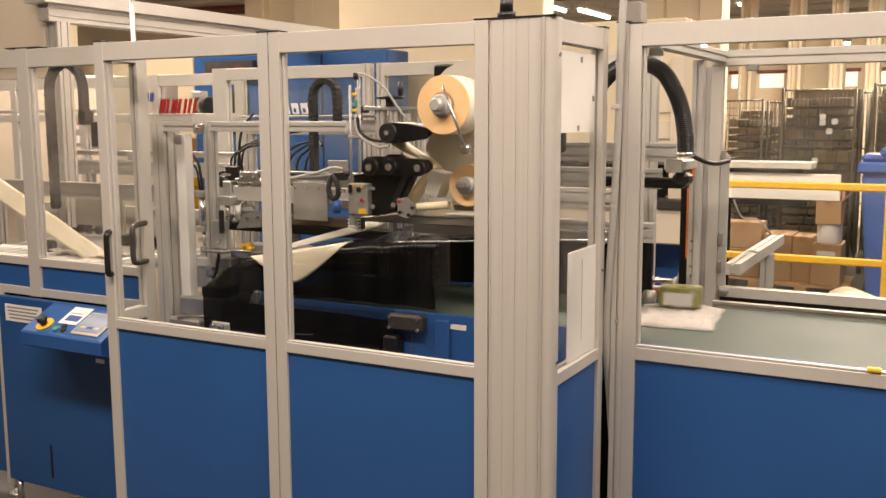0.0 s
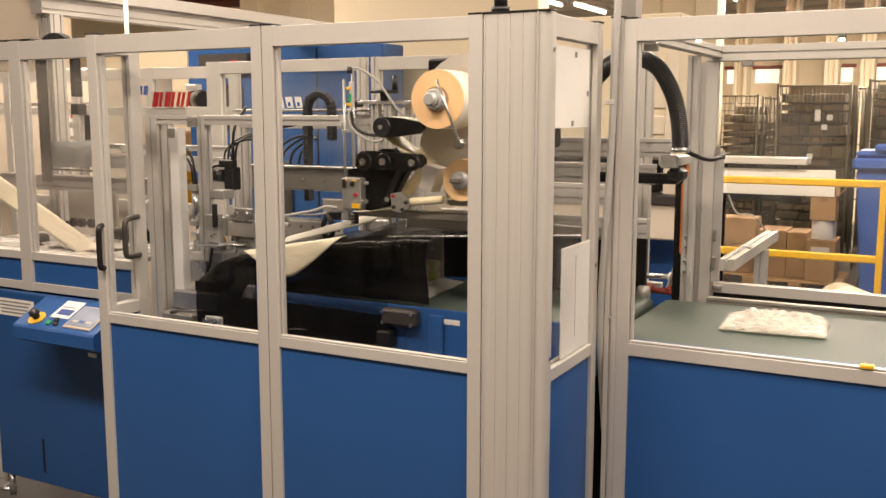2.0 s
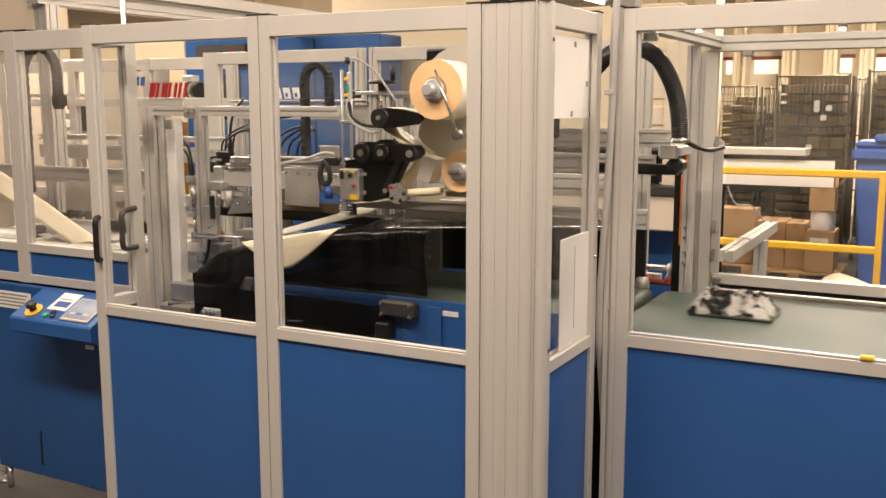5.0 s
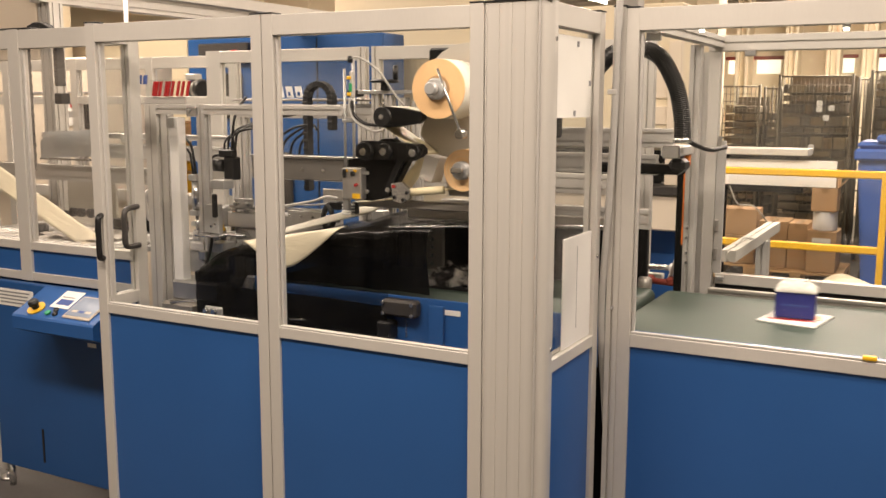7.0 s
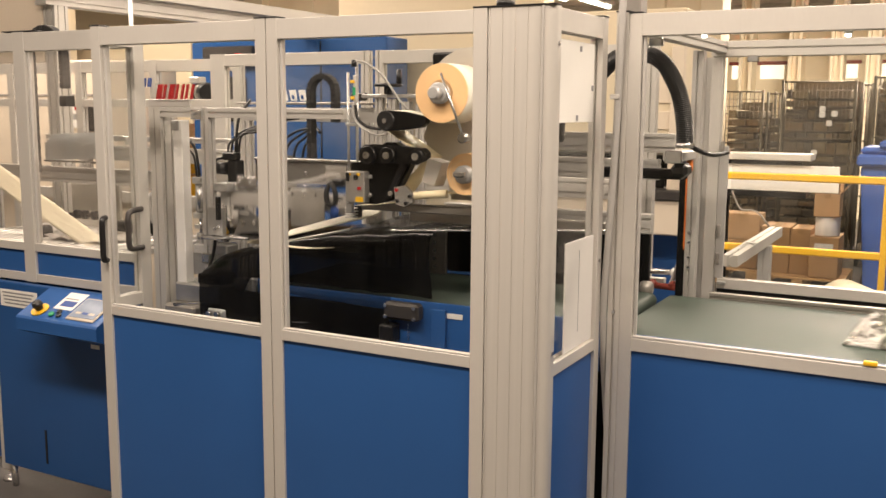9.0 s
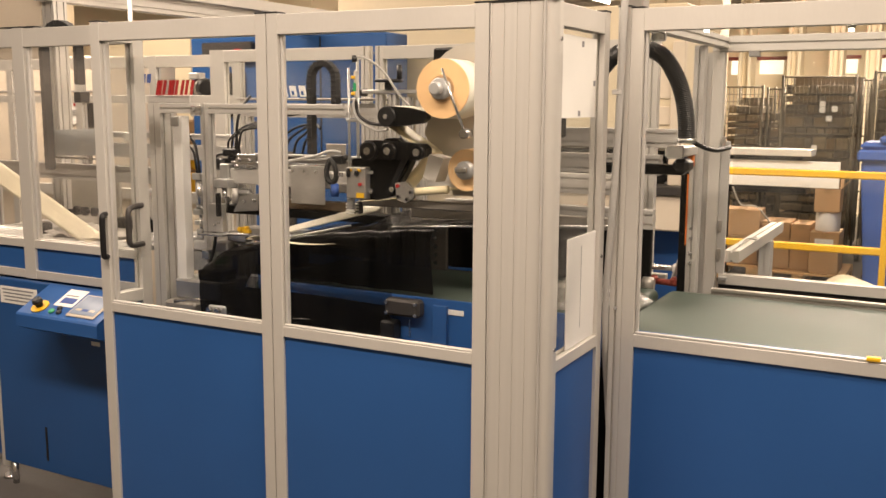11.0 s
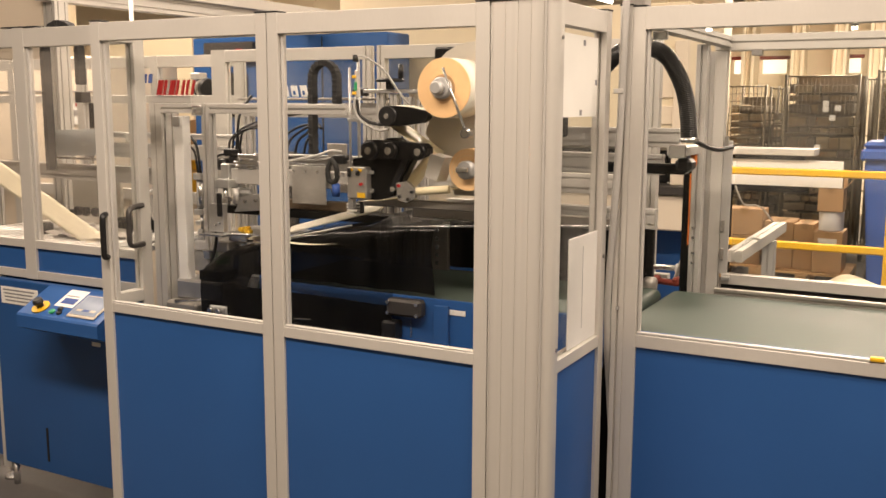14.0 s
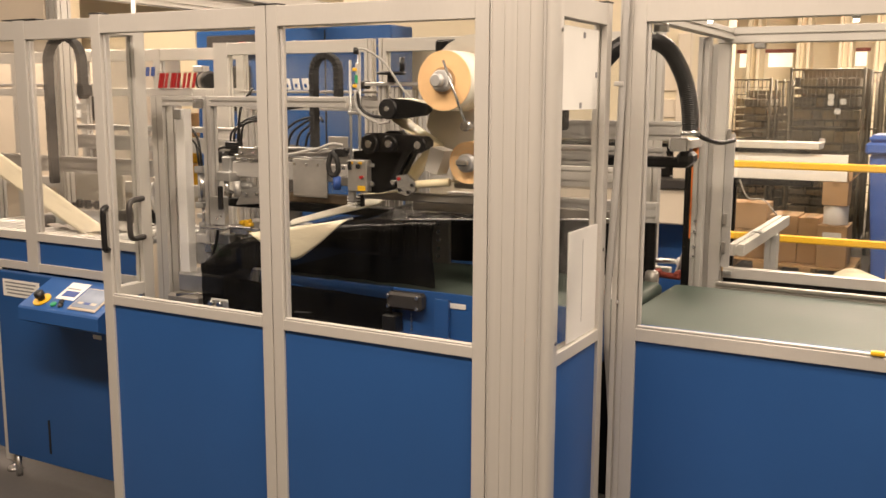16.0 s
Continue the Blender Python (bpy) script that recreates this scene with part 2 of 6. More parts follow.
GLASSA = glass_mat("hazy_acrylic_sheet", (0.955, 0.955, 0.945), 0.02, 0.03, 0.19)
GLASSA.node_tree.nodes["Diffuse BSDF"].inputs[0].default_value = (0.78, 0.70, 0.62, 1)
GLASSB = glass_mat("acrylic_sheet_far", (0.95, 0.955, 0.945), 0.02, 0.03, 0.085)
TUBE = glow_mat("fluorescent_tube", (1.0, 0.90, 0.70), 9.0)
DAYWIN = glow_mat("bright_window_glass", (1.0, 0.93, 0.80), 1.1)


# ---------- mesh helpers ----------
ORIGIN = {}


def thing(name, base, label, category, group="", kind=""):
    o = new(name)
    o.empty_display_size = 0.1
    o.location = base
    ORIGIN[o] = Vector(base)
    return tagged(o, label, category, group, kind)


def part(name, bm, material, parent=None, label="", smooth=False):
    base = ORIGIN.get(parent, Vector((0, 0, 0)))
    bmesh.ops.translate(bm, verts=bm.verts, vec=-base)
    bmesh.ops.recalc_face_normals(bm, faces=bm.faces)
    me = bpy.data.meshes.new(name)
    bm.to_mesh(me)
    bm.free()
    for k in (material if isinstance(material, (list, tuple)) else (material,)):
        me.materials.append(k)
    if smooth:
        me.polygons.foreach_set("use_smooth", [True] * len(me.polygons))
    o = new(name, me)
    if parent is not None:
        o.parent = parent
    ORIGIN[o] = base
    if label:
        o["label"] = label
    return o


def single(name, bm, material, base, label, category, group="", kind="", smooth=False):
    """A thing of one mesh, with its origin at base."""
    bmesh.ops.translate(bm, verts=bm.verts, vec=-Vector(base))
    o = part(name, bm, material, None, "", smooth)
    o.location = base
    ORIGIN[o] = Vector(base)
    return tagged(o, label, category, group, kind)


def bx(x0, x1, y0, y1, z0, z1, bev=0.0, bm=None, seg=1):
    """A box, with its edges rounded by bev, added to bm."""
    t = bmesh.new()
    vs = [t.verts.new((x, y, z)) for x in (x0, x1) for y in (y0, y1) for z in (z0, z1)]
    for f in ((0, 1, 3, 2), (4, 6, 7, 5), (0, 4, 5, 1), (2, 3, 7, 6), (0, 2, 6, 4), (1, 5, 7, 3)):
        t.faces.new([vs[i] for i in f])
    if bev:
        bmesh.ops.bevel(t, geom=list(t.edges), offset=bev, segments=seg, affect="EDGES", profile=0.6)
    return join(bm, t)


def join(bm, t):
    if bm is None:
        return t
    base = [bm.verts.new(v.co) for v in t.verts]
    t.verts.index_update()
    for f in t.faces:
        try:
            nf = bm.faces.new([base[v.index] for v in f.verts])
            nf.material_index, nf.smooth = f.material_index, f.smooth
        except ValueError:
            pass
    t.free()
    return bm


def cy(a, b, r, n=20, r2=None, bm=None, smooth=True, bev=0.0):
    """A cylinder or cone from a to b."""
    a, b = Vector(a), Vector(b)
    t = bmesh.new()
    bmesh.ops.create_cone(t, cap_ends=True, segments=n, radius1=r, radius2=r if r2 is None else r2, depth=(b - a).length)
    if bev:
        rim = [e for e in t.edges if len(e.link_faces) == 2 and any(len(f.verts) > 4 for f in e.link_faces)]
        bmesh.ops.bevel(t, geom=rim, offset=bev, segments=2, affect="EDGES")
    for f in t.faces:
        f.smooth = smooth and len(f.verts) <= 4
    q = (b - a).to_track_quat("Z", "Y").to_matrix().to_4x4()
    bmesh.ops.transform(t, matrix=Matrix.Translation((a + b) / 2) @ q, verts=t.verts)
    return join(bm, t)


def curve_pts(pts, n=8):
    """Catmull-Rom through the points."""
    p = [Vector(q) for q in pts]
    p = [p[0] * 2 - p[1]] + p + [p[-1] * 2 - p[-2]]
    out = []
    for i in range(1, len(p) - 2):
        for k in range(n):
            t = k / n
            out.append(0.5 * ((2 * p[i]) + (p[i + 1] - p[i - 1]) * t + (2 * p[i - 1] - 5 * p[i] + 4 * p[i + 1] - p[i + 2]) * t * t
                              + (3 * p[i] - p[i - 1] - 3 * p[i + 1] + p[i + 2]) * t ** 3))
    return out + [p[-2]]


def tube(pts, r, n=8, bm=None, smooth_path=True, ribs=0.0):
    """A cable or hose along the points; ribs makes it corrugated."""
    pts = curve_pts(pts) if smooth_path else [Vector(p) for p in pts]
    if ribs:
        L, fine = 0.0, [pts[0]]
        for a, b in zip(pts, pts[1:]):
            k = max(1, int((b - a).length / ribs * 2))
            fine += [a.lerp(b, (i + 1) / k) for i in range(k)]
        pts = fine
    t = bmesh.new() if bm is None else bm
    rings, side = [], None
    for i, p in enumerate(pts):
        d = (pts[min(i + 1, len(pts) - 1)] - pts[max(i - 1, 0)]).normalized()
        if side is None:
            side = d.orthogonal().normalized()
        side = (side - d * side.dot(d)).normalized()
        up = d.cross(side)
        rr = r * (1 if not ribs else (1.0 if i % 2 else 0.92))
        rings.append([t.verts.new(p + rr * (math.cos(2 * math.pi * k / n) * side + math.sin(2 * math.pi * k / n) * up)) for k in range(n)])
    for a, b in zip(rings, rings[1:]):
        for k in range(n):
            f = t.faces.new((a[k], a[(k + 1) % n], b[(k + 1) % n], b[k]))
            f.smooth = not ribs
    t.faces.new(rings[0][::-1])
    t.faces.new(rings[-1])
    return t


def prism(outline, axis, a, b, bm=None, smooth=False):
    """An outline of (u, v) pulled along an axis from a to b; u, v are the other two axes in order."""
    t = bmesh.new()

    def at(u, v, w):
        return {"x": (w, u, v), "y": (u, w, v), "z": (u, v, w)}[axis]
    lo, hi = [t.verts.new(at(u, v, a)) for u, v in outline], [t.verts.new(at(u, v, b)) for u, v in outline]
    n = len(outline)
    t.faces.new(lo[::-1])
    t.faces.new(hi)
    for i in range(n):
        f = t.faces.new((lo[i], lo[(i + 1) % n], hi[(i + 1) % n], hi[i]))
        f.smooth = smooth
    return join(bm, t)


def slot_side(p, q, module, depth=0.009, half=0.0042):
    """Points from corner p towards q with a T-slot in the middle of each module; the outline runs counter-clockwise."""
    p, q = Vector(p), Vector(q)
    d = q - p
    n = max(1, round(d.length / module))
    u = d.normalized()
    inward = Vector((-u.y, u.x))
    out = [p + u * 0.0015]
    for i in range(n):
        c = p + d * ((i + 0.5) / n)
        out += [c - u * half, c - u * half + inward * depth, c + u * half + inward * depth, c + u * half]
    return out + [q - u * 0.0015]


def bar(x0, x1, y0, y1, z0, z1, axis, plain="", module=0.045, bm=None):
    """An aluminium profile filling the box, along axis, T-slotted on all sides but the plain ones (e.g. '-y+y')."""
    r = {"x": (y0, y1, z0, z1), "y": (x0, x1, z0, z1), "z": (x0, x1, y0, y1)}[axis]
    ua, va = {"x": "yz", "y": "xz", "z": "xy"}[axis]
    c = [(r[0], r[2]), (r[1], r[2]), (r[1], r[3]), (r[0], r[3])]
    names = ["-" + va, "+" + ua, "+" + va, "-" + ua]
    o = []
    for i in range(4):
        p, q = Vector(c[i]), Vector(c[(i + 1) % 4])
        if names[i] in plain or (q - p).length < 0.018:
            u = (q - p).normalized()
            o += [p + u * 0.0015, q - u * 0.0015]
        else:
            o += slot_side(p, q, module)
    a, b = {"x": (x0, x1), "y": (y0, y1), "z": (z0, z1)}[axis]
    return prism([(v.x, v.y) for v in o], axis, a, b, bm)


def sheet(rows, thick=0.0, bm=None, smooth=True):
    """A skin over rows of points, with a thickness along its normals."""
    t = bmesh.new()
    vs = [[t.verts.new(p) for p in r] for r in rows]
    for a, b in zip(vs, vs[1:]):
        for i in range(len(a) - 1):
            t.faces.new((a[i], a[i + 1], b[i + 1], b[i])).smooth = smooth
    if thick:
        t.normal_update()
        bmesh.ops.solidify(t, geom=list(t.faces), thickness=thick)
    for f in t.faces:
        f.smooth = smooth
    return join(bm, t)


def ring(center, axis, r0, r1, a, b, n=40, bm=None):
    """A tube-shaped ring round an axis, from a to b along it, with inner and outer radius."""
    t = bmesh.new()
    cx, cz = center

    def pt(r, k, w):
        u, v = cx + r * math.cos(2 * math.pi * k / n), cz + r * math.sin(2 * math.pi * k / n)
        return {"y": (u, w, v), "x": (w, u, v), "z": (u, v, w)}[axis]
    loops = [[t.verts.new(pt(r, k, w)) for k in range(n)] for r, w in ((r0, a), (r1, a), (r1, b), (r0, b))]
    for i in range(4):
        p, q = loops[i], loops[(i + 1) % 4]
        for k in range(n):
            t.faces.new((p[k], p[(k + 1) % n], q[(k + 1) % n], q[k])).smooth = i in (1, 3)
    return join(bm, t)


# ---------- the hall ----------
part("floor", bx(-16, 14, -9, 30, -0.1, 0), FLOORM)
tagged(bpy.data.objects["floor"], "worn grey concrete floor of the factory hall", "floor", kind="structure")
for nm, dims in (("wall_north", (-16, 14, 30, 30.3, 0, 4.4)), ("wall_south", (-16, 14, -9.3, -9, 0, 4.4)),
                 ("wall_west", (-16.3, -16, -9.3, 30.3, 0, 4.4)), ("wall_east", (14, 14.3, -9.3, 30.3, 0, 4.4))):
    tagged(part(nm, bx(*dims), WALLM), "cream painted wall of the factory hall", "wall", kind="structure")
cm = bx(-16.3, 14.3, -9.3, 30.3, 4.4, 4.6)
for i in range(26):
    bx(-16, 14, -8.6 + i * 1.5, -8.45 + i * 1.5, 4.28, 4.42, 0, cm)
tagged(part("ceiling", cm, CEIL), "cream ribbed ceiling of the factory hall", "ceiling", kind="structure")


# ---------- guarding round the bagging station ----------
def cap(g, x0, x1, y0, y1, z):
    part("end_cap", bx(x0 - 0.002, x1 + 0.002, y0 - 0.002, y1 + 0.002, z, z + 0.005, 0.0015), BLACK, g, "black plastic end cap")


def pane(g, x0, x1, y0, y1, z0, z1, m=None):
    o = part("pane", bx(x0, x1, y0, y1, z0, z1), m or GLASS, g, "clear acrylic pane")
    o.visible_shadow = False
    return o


def handle(g, x, y, z0, z1, dy=-0.045, dx=0.0, m=None):
    """A black bow handle standing off a post."""
    part("handle", tube([(x, y, z0), (x + dx * 0.8, y + dy * 0.8, z0 + 0.004), (x + dx, y + dy, z0 + 0.025), (x + dx, y + dy, (z0 + z1) / 2),
                         (x + dx, y + dy, z1 - 0.025), (x + dx * 0.8, y + dy * 0.8, z1 - 0.004), (x, y, z1)], 0.0105, 12), m or BLACK, g, "black plastic bow handle")


def guard_bagging():
    g = thing("machine_guard", (-0.63, 0.2, 0), "aluminium profile guard with clear windows and blue lower panels", "machine guard")
    T, R = 1.945, 1.88
    # front posts
    part("post", bar(-1.507, -1.462, 0, 0.045, 0, T, "z", "-y-x"), ALU, g)
    part("post", bar(-0.773, -0.731, 0, 0.045, 0, T, "z", "-y"), ALU, g)
    part("post", bar(-0.728, -0.686, 0, 0.045, 0, T, "z", "-y"), ALU, g)
    part("post", bar(0.0, 0.043, 0.0, 0.045, 0, T, "z", "-y"), ALU, g)
    # wide ribbed corner column
    o = [(0.046, 0.003)]
    for c in (0.052, 0.090, 0.128, 0.166, 0.204):
        o += [(c - 0.0016, 0.002), (c - 0.0008, 0.0036), (c + 0.0008, 0.0036), (c + 0.0016, 0.002)]
    for k in range(9):
        a = -math.pi / 2 + k * math.pi / 16
        o.append((0.221 + 0.024 * math.cos(a), 0.026 + 0.024 * math.sin(a)))
    o += [(0.245, 0.045), (0.046, 0.045)]
    part("corner_column", prism(o, "z", 0, T), COLALU, g, "wide ribbed aluminium column")
    part("column_fin", bx(0.207, 0.213, -0.004, 0.004, 0, T, 0.001), ALU2, g)
    for a in ((-1.507, -1.462), (-0.773, -0.731), (-0.728, -0.686), (0.0, 0.043), (0.048, 0.243)):
        cap(g, a[0], a[1], 0, 0.045, T)
    # front rails
    for x0, x1 in ((-1.462, -0.773), (-0.686, 0.0)):
        part("top_rail", bar(x0, x1, 0.001, 0.044, R, T - 0.003, "x", "-y+y"), ALU, g)
        part("sill_rail", bar(x0, x1, 0.001, 0.044, 0.916, 0.951, "x", "-y"), ALU, g)
        part("sill_bead", bx(x0 + 0.002, x1 - 0.002, 0.003, 0.016, 0.951, 0.958, 0.002), ALU2, g)
        part("bottom_rail", bar(x0, x1, 0.001, 0.044, 0.05, 0.09, "x", "-y"), ALU, g)
        pane(g, x0 - 0.004, x1 + 0.004, 0.024, 0.028, 0.945, R + 0.006)
        part("blue_panel", bx(x0 - 0.002, x1 + 0.002, 0.010, 0.014, 0.088, 0.918), BLUE, g, "blue powder-coated sheet panel")
        part("window_stop", bx(x0 + 0.0015, x0 + 0.011, 0.012, 0.022, 0.958, R, 0.002), ALU2, g)
    # return to the right of the column
    part("post", bar(0.203, 0.245, 0.392, 0.435, 0, T, "z", "+x"), ALU, g)
    cap(g, 0.203, 0.245, 0.392, 0.435, T)
    part("top_rail", bar(0.204, 0.244, 0.046, 0.392, R, T - 0.003, "y", "+x"), ALU, g)
    part("sill_rail", bar(0.204, 0.244, 0.046, 0.392, 0.913, 0.95, "y", "+x"), ALU, g)
    part("bottom_rail", bar(0.204, 0.244, 0.046, 0.392, 0.05, 0.09, "y", "+x"), ALU, g)
    pane(g, 0.222, 0.226, 0.044, 0.394, 0.945, R + 0.006)
    part("blue_panel", bx(0.230, 0.234, 0.044, 0.394, 0.088, 0.915), BLUE, g)
    # return to the left
    part("post", bar(-1.503, -1.462, 0.155, 0.205, 0, T, "z", "+x"), ALU, g)
    part("top_rail", bar(-1.503, -1.464, 0.046, 0.155, R, T - 0.003, "y", "+x"), ALU, g)
    part("sill_rail", bar(-1.503, -1.464, 0.046, 0.155, 0.93, 0.975, "y", "+x"), ALU, g)
    pane(g, -1.486, -1.482, 0.044, 0.157, 0.95, R + 0.006)
    part("blue_panel", bx(-1.480, -1.476, 0.044, 0.157, 0.05, 0.935), BLUE, g)
    handle(g, -1.470, -0.001, 1.118, 1.272, -0.028, 0.012)
    # grey instead of black: the pane's paling reflection is put into its colour
    handle(g, -1.462, 0.165, 1.145, 1.290, -0.09, 0.024, DARKGREY)
    # black stack lamp foot on the column
    part("lamp_foot", cy((0.085, 0.03, T + 0.004), (0.085, 0.03, T + 0.02), 0.026, 20, bm=cy((0.085, 0.03, T + 0.02), (0.085, 0.03, T + 0.06), 0.019)), BLACK, g, "black plastic signal lamp foot")
    # little screw heads
    for x, y, z in ((0.2455, 0.03, 1.845), (0.2455, 0.03, 0.985), (0.2455, 0.41, 1.2)):
        part("screw", cy((x, y, z), (x + (0.003 if x > 0.2 else 0), y - (0.003 if x < 0.2 else 0), z), 0.006, 10), STEEL, g)
    # rear side
    Y = 1.66
    for x0, x1 in ((-2.445, -2.345), (-1.46, -1.415), (-1.375, -1.330), (0.0, 0.05)):
        part("post", bar(x0, x1, Y, Y + 0.045, 0, 1.95, "z", "-y" if x1 - x0 > 0.08 else ""), ALU, g)
    for x0, x1 in ((-2.345, -1.46), (-1.33, 0.0)):
        part("top_rail", bar(x0, x1, Y, Y + 0.045, 1.885, 1.948, "x", "-y"), ALU, g)
        part("sill_rail", bar(x0, x1, Y, Y + 0.045, 0.92, 0.96, "x"), ALU, g)
        part("mid_rail", bar(x0, x1, Y + 0.001, Y + 0.044, 1.27, 1.36, "x"), ALU, g)
        pane(g, x0, x1, Y + 0.02, Y + 0.024, 0.96, 1.885, GLASSB)
        part("blue_panel", bx(x0, x1, Y + 0.02, Y + 0.024, 0.05, 0.92), BLUE, g)
    return g


LOWR = 0.966  # top of the rail behind the belt


def guard_infeed():
    g = thing("machine_guard", (1.2, 1.0, 0), "aluminium profile guard round the infeed belt with clear window", "machine guard")
    y = 0.447
    part("post", bar(0.266, 0.306, y, y + 0.045, 0, 1.962, "z"), ALU, g)
    part("post", bar(0.3065, 0.3465, y, y + 0.045, 0, 1.957, "z", "-y"), ALU, g)
    part("post", bar(2.2, 2.245, y, y + 0.045, 0, 1.957, "z", "-y"), ALU, g)
    part("top_rail", bar(0.3465, 2.2, y + 0.001, y + 0.045, 1.89, 1.957, "x", "-y"), ALU, g)
    part("sill_rail", bar(0.3465, 2.2, y + 0.001, y + 0.045, 0.912, 0.953, "x", "-y"), ALU, g)
    part("sill_bead", bx(0.348, 2.2, y + 0.004, y + 0.018, 0.953, 0.962, 0.002), ALU2, g)
    part("window_stop", bx(0.348, 0.358, y + 0.012, y + 0.024, 0.962, 1.89, 0.002), ALU2, g)
    part("bottom_rail", bar(0.3465, 2.2, y + 0.001, y + 0.045, 0.05, 0.09, "x", "-y"), ALU, g)
    pane(g, 0.342, 2.2, y + 0.026, y + 0.030, 0.945, 1.896)
    part("blue_panel", bx(0.344, 2.2, y + 0.010, y + 0.014, 0.088, 0.914), BLUE, g, "blue powder-coated sheet panel")
    part("yellow_clip", bx(1.022, 1.060, y - 0.004, y + 0.018, 0.957, 0.970, 0.005, None, 2), YELLOW, g, "yellow plastic window clip")
    cap(g, 0.266, 0.306, y, y + 0.045, 1.962)
    cap(g, 0.3065, 0.3465, y, y + 0.045, 1.957)
    part("screw", cy((0.286, y + 0.001, 1.032), (0.286, y - 0.003, 1.032), 0.006, 10), STEEL, g)
    # rear side, roof ties, far post
    Y = 1.65
    part("post", bar(0.283, 0.330, Y, Y + 0.045, 0, 1.885, "z", "-y"), ALU, g)
    part("slotted_post", bar(0.234, 0.2825, Y + 0.02, Y + 0.065, 0, 1.885, "z"), ALU2, g)
    part("post", bar(2.2, 2.245, Y, Y + 0.045, 0, 1.95, "z"), ALU, g)
    part("top_rail", bar(0.28, 2.2, Y, Y + 0.09, 1.887, 1.95, "x"), ALU, g)
    part("sill_rail", bar(0.346, 2.2, Y, Y + 0.045, 0.917, 0.960, "x", "-y"), ALU, g)
    part("lower_rail", bar(0.40, 2.2, 1.276, 1.303, LOWR - 0.09, LOWR, "x", "-z+z", 0.03), GREYM, g)
    # black strip added to darken the open gap below the sill
    part("brush_strip", bx(0.346, 2.2, Y + 0.01, Y + 0.03, 0.80, 0.9165), BLACKM, g, "black strip standing in for the dark gap under the sill")
    part("pane_edge", bx(0.3315, 0.368, Y + 0.004, Y + 0.018, 0.9605, 1.52, 0.002), GREYCABLE, g, "grey window edge strip")
    for z in (1.02, 1.14, 1.49):
        part("latch", bx(0.335, 0.352, Y - 0.008, Y + 0.003, z, z + 0.05, 0.003), GREYM, g)
    part("roof_tie", bar(0.30, 0.345, y + 0.046, Y, 1.90, 1.945, "y"), ALU, g)
    pane(g, 0.381, 2.2, Y + 0.02, Y + 0.024, 0.95, 1.89, GLASSB)
    for bxx in (0.352, 0.43):
        part("corner_bracket", bx(bxx, bxx + 0.045, y + 0.05 if bxx < 0.4 else Y - 0.03, y + 0.07 if bxx < 0.4 else Y - 0.004, 1.862, 1.888, 0.003), STEEL, g)
    part("corner_bracket", bx(0.350, 0.385, Y - 0.022, Y - 0.002, 0.935, 0.952, 0.003), ZINC, g)
    # added glowing spots under the top rail stand in for hall lamp reflections
    for lx, lz in ((0.520, 1.888), (0.919, 1.879)):
        h = part("lamp_housing", cy((lx, 0.505, lz + 0.004), (lx, 0.505, 1.905), 0.011, 16), ALU2, g, "small mount of a glowing reflection spot")
        part("lamp_lens", cy((lx, 0.505, lz - 0.004), (lx, 0.505, lz + 0.004), 0.008, 16), TUBE, h, "small glowing spot standing in for a lamp reflection")
    part("side_panel", bx(2.21, 2.23, y + 0.045, Y, 0.05, 0.74), BLUE, g)
    return g


def guard_film():
    g = thing("machine_guard", (-2.6, 0.9, 0), "aluminium profile guard round the film unwind, blue lower panels", "machine guard")
    y = 0.25
    part("post", bar(-1.60, -1.552, y, y + 0.045, 0.95, 1.955, "z", "-y"), ALU, g)
    part("post", bar(-2.24, -2.172, y, y + 0.045, 0.93, 1.965, "z", "-y"), ALU, g)
    part("post", bar(-2.468, -2.412, y - 0.002, y + 0.045, 0.055, 0.93, "z", "-y"), ALU, g)
    part("post", bar(-3.05, -2.99, y, y + 0.045, 0.05, 1.965, "z", "-y"), ALU, g)
    cap(g, -2.30, -2.10, y, y + 0.045, 1.965)
    for x0, x1 in ((-2.172, -1.60), (-2.99, -2.24)):
        part("top_rail", bar(x0, x1, y + 0.001, y + 0.045, 1.888, 1.962, "x", "-y"), ALU, g)
        part("mid_rail", bar(x0, x1, y + 0.001, y + 0.045, 1.062, 1.097, "x", "-y"), ALU, g)
        part("low_rail", bar(x0, x1, y + 0.001, y + 0.045, 0.931, 0.966, "x", "-y"), ALU, g)
        part("blue_panel", bx(x0 - 0.002, x1 + 0.002, y + 0.012, y + 0.016, 0.964, 1.064), BLUE, g)
        pane(g, x0, x1, y + 0.022, y + 0.026, 1.09, 1.892, GLASSA)
        part("window_stop", bx(x0 + 0.0015, x0 + 0.012, y + 0.010, y + 0.022, 1.098, 1.888, 0.002), ALU2, g)
    part("lower_panel", bx(-3.0, -1.56, y + 0.03, y + 0.034, 0.09, 0.931), BLUE2, g)
    for fx in (-2.44, -3.02):
        f = cy((fx, y + 0.02, 0), (fx, y + 0.02, 0.014), 0.035, 20, 0.028)
        cy((fx, y + 0.02, 0.014), (fx, y + 0.02, 0.06), 0.009, 12, bm=f)
        part("levelling_foot", f, STEEL, g, "steel levelling foot")
    return g


guard_bagging()
guard_infeed()
guard_film()


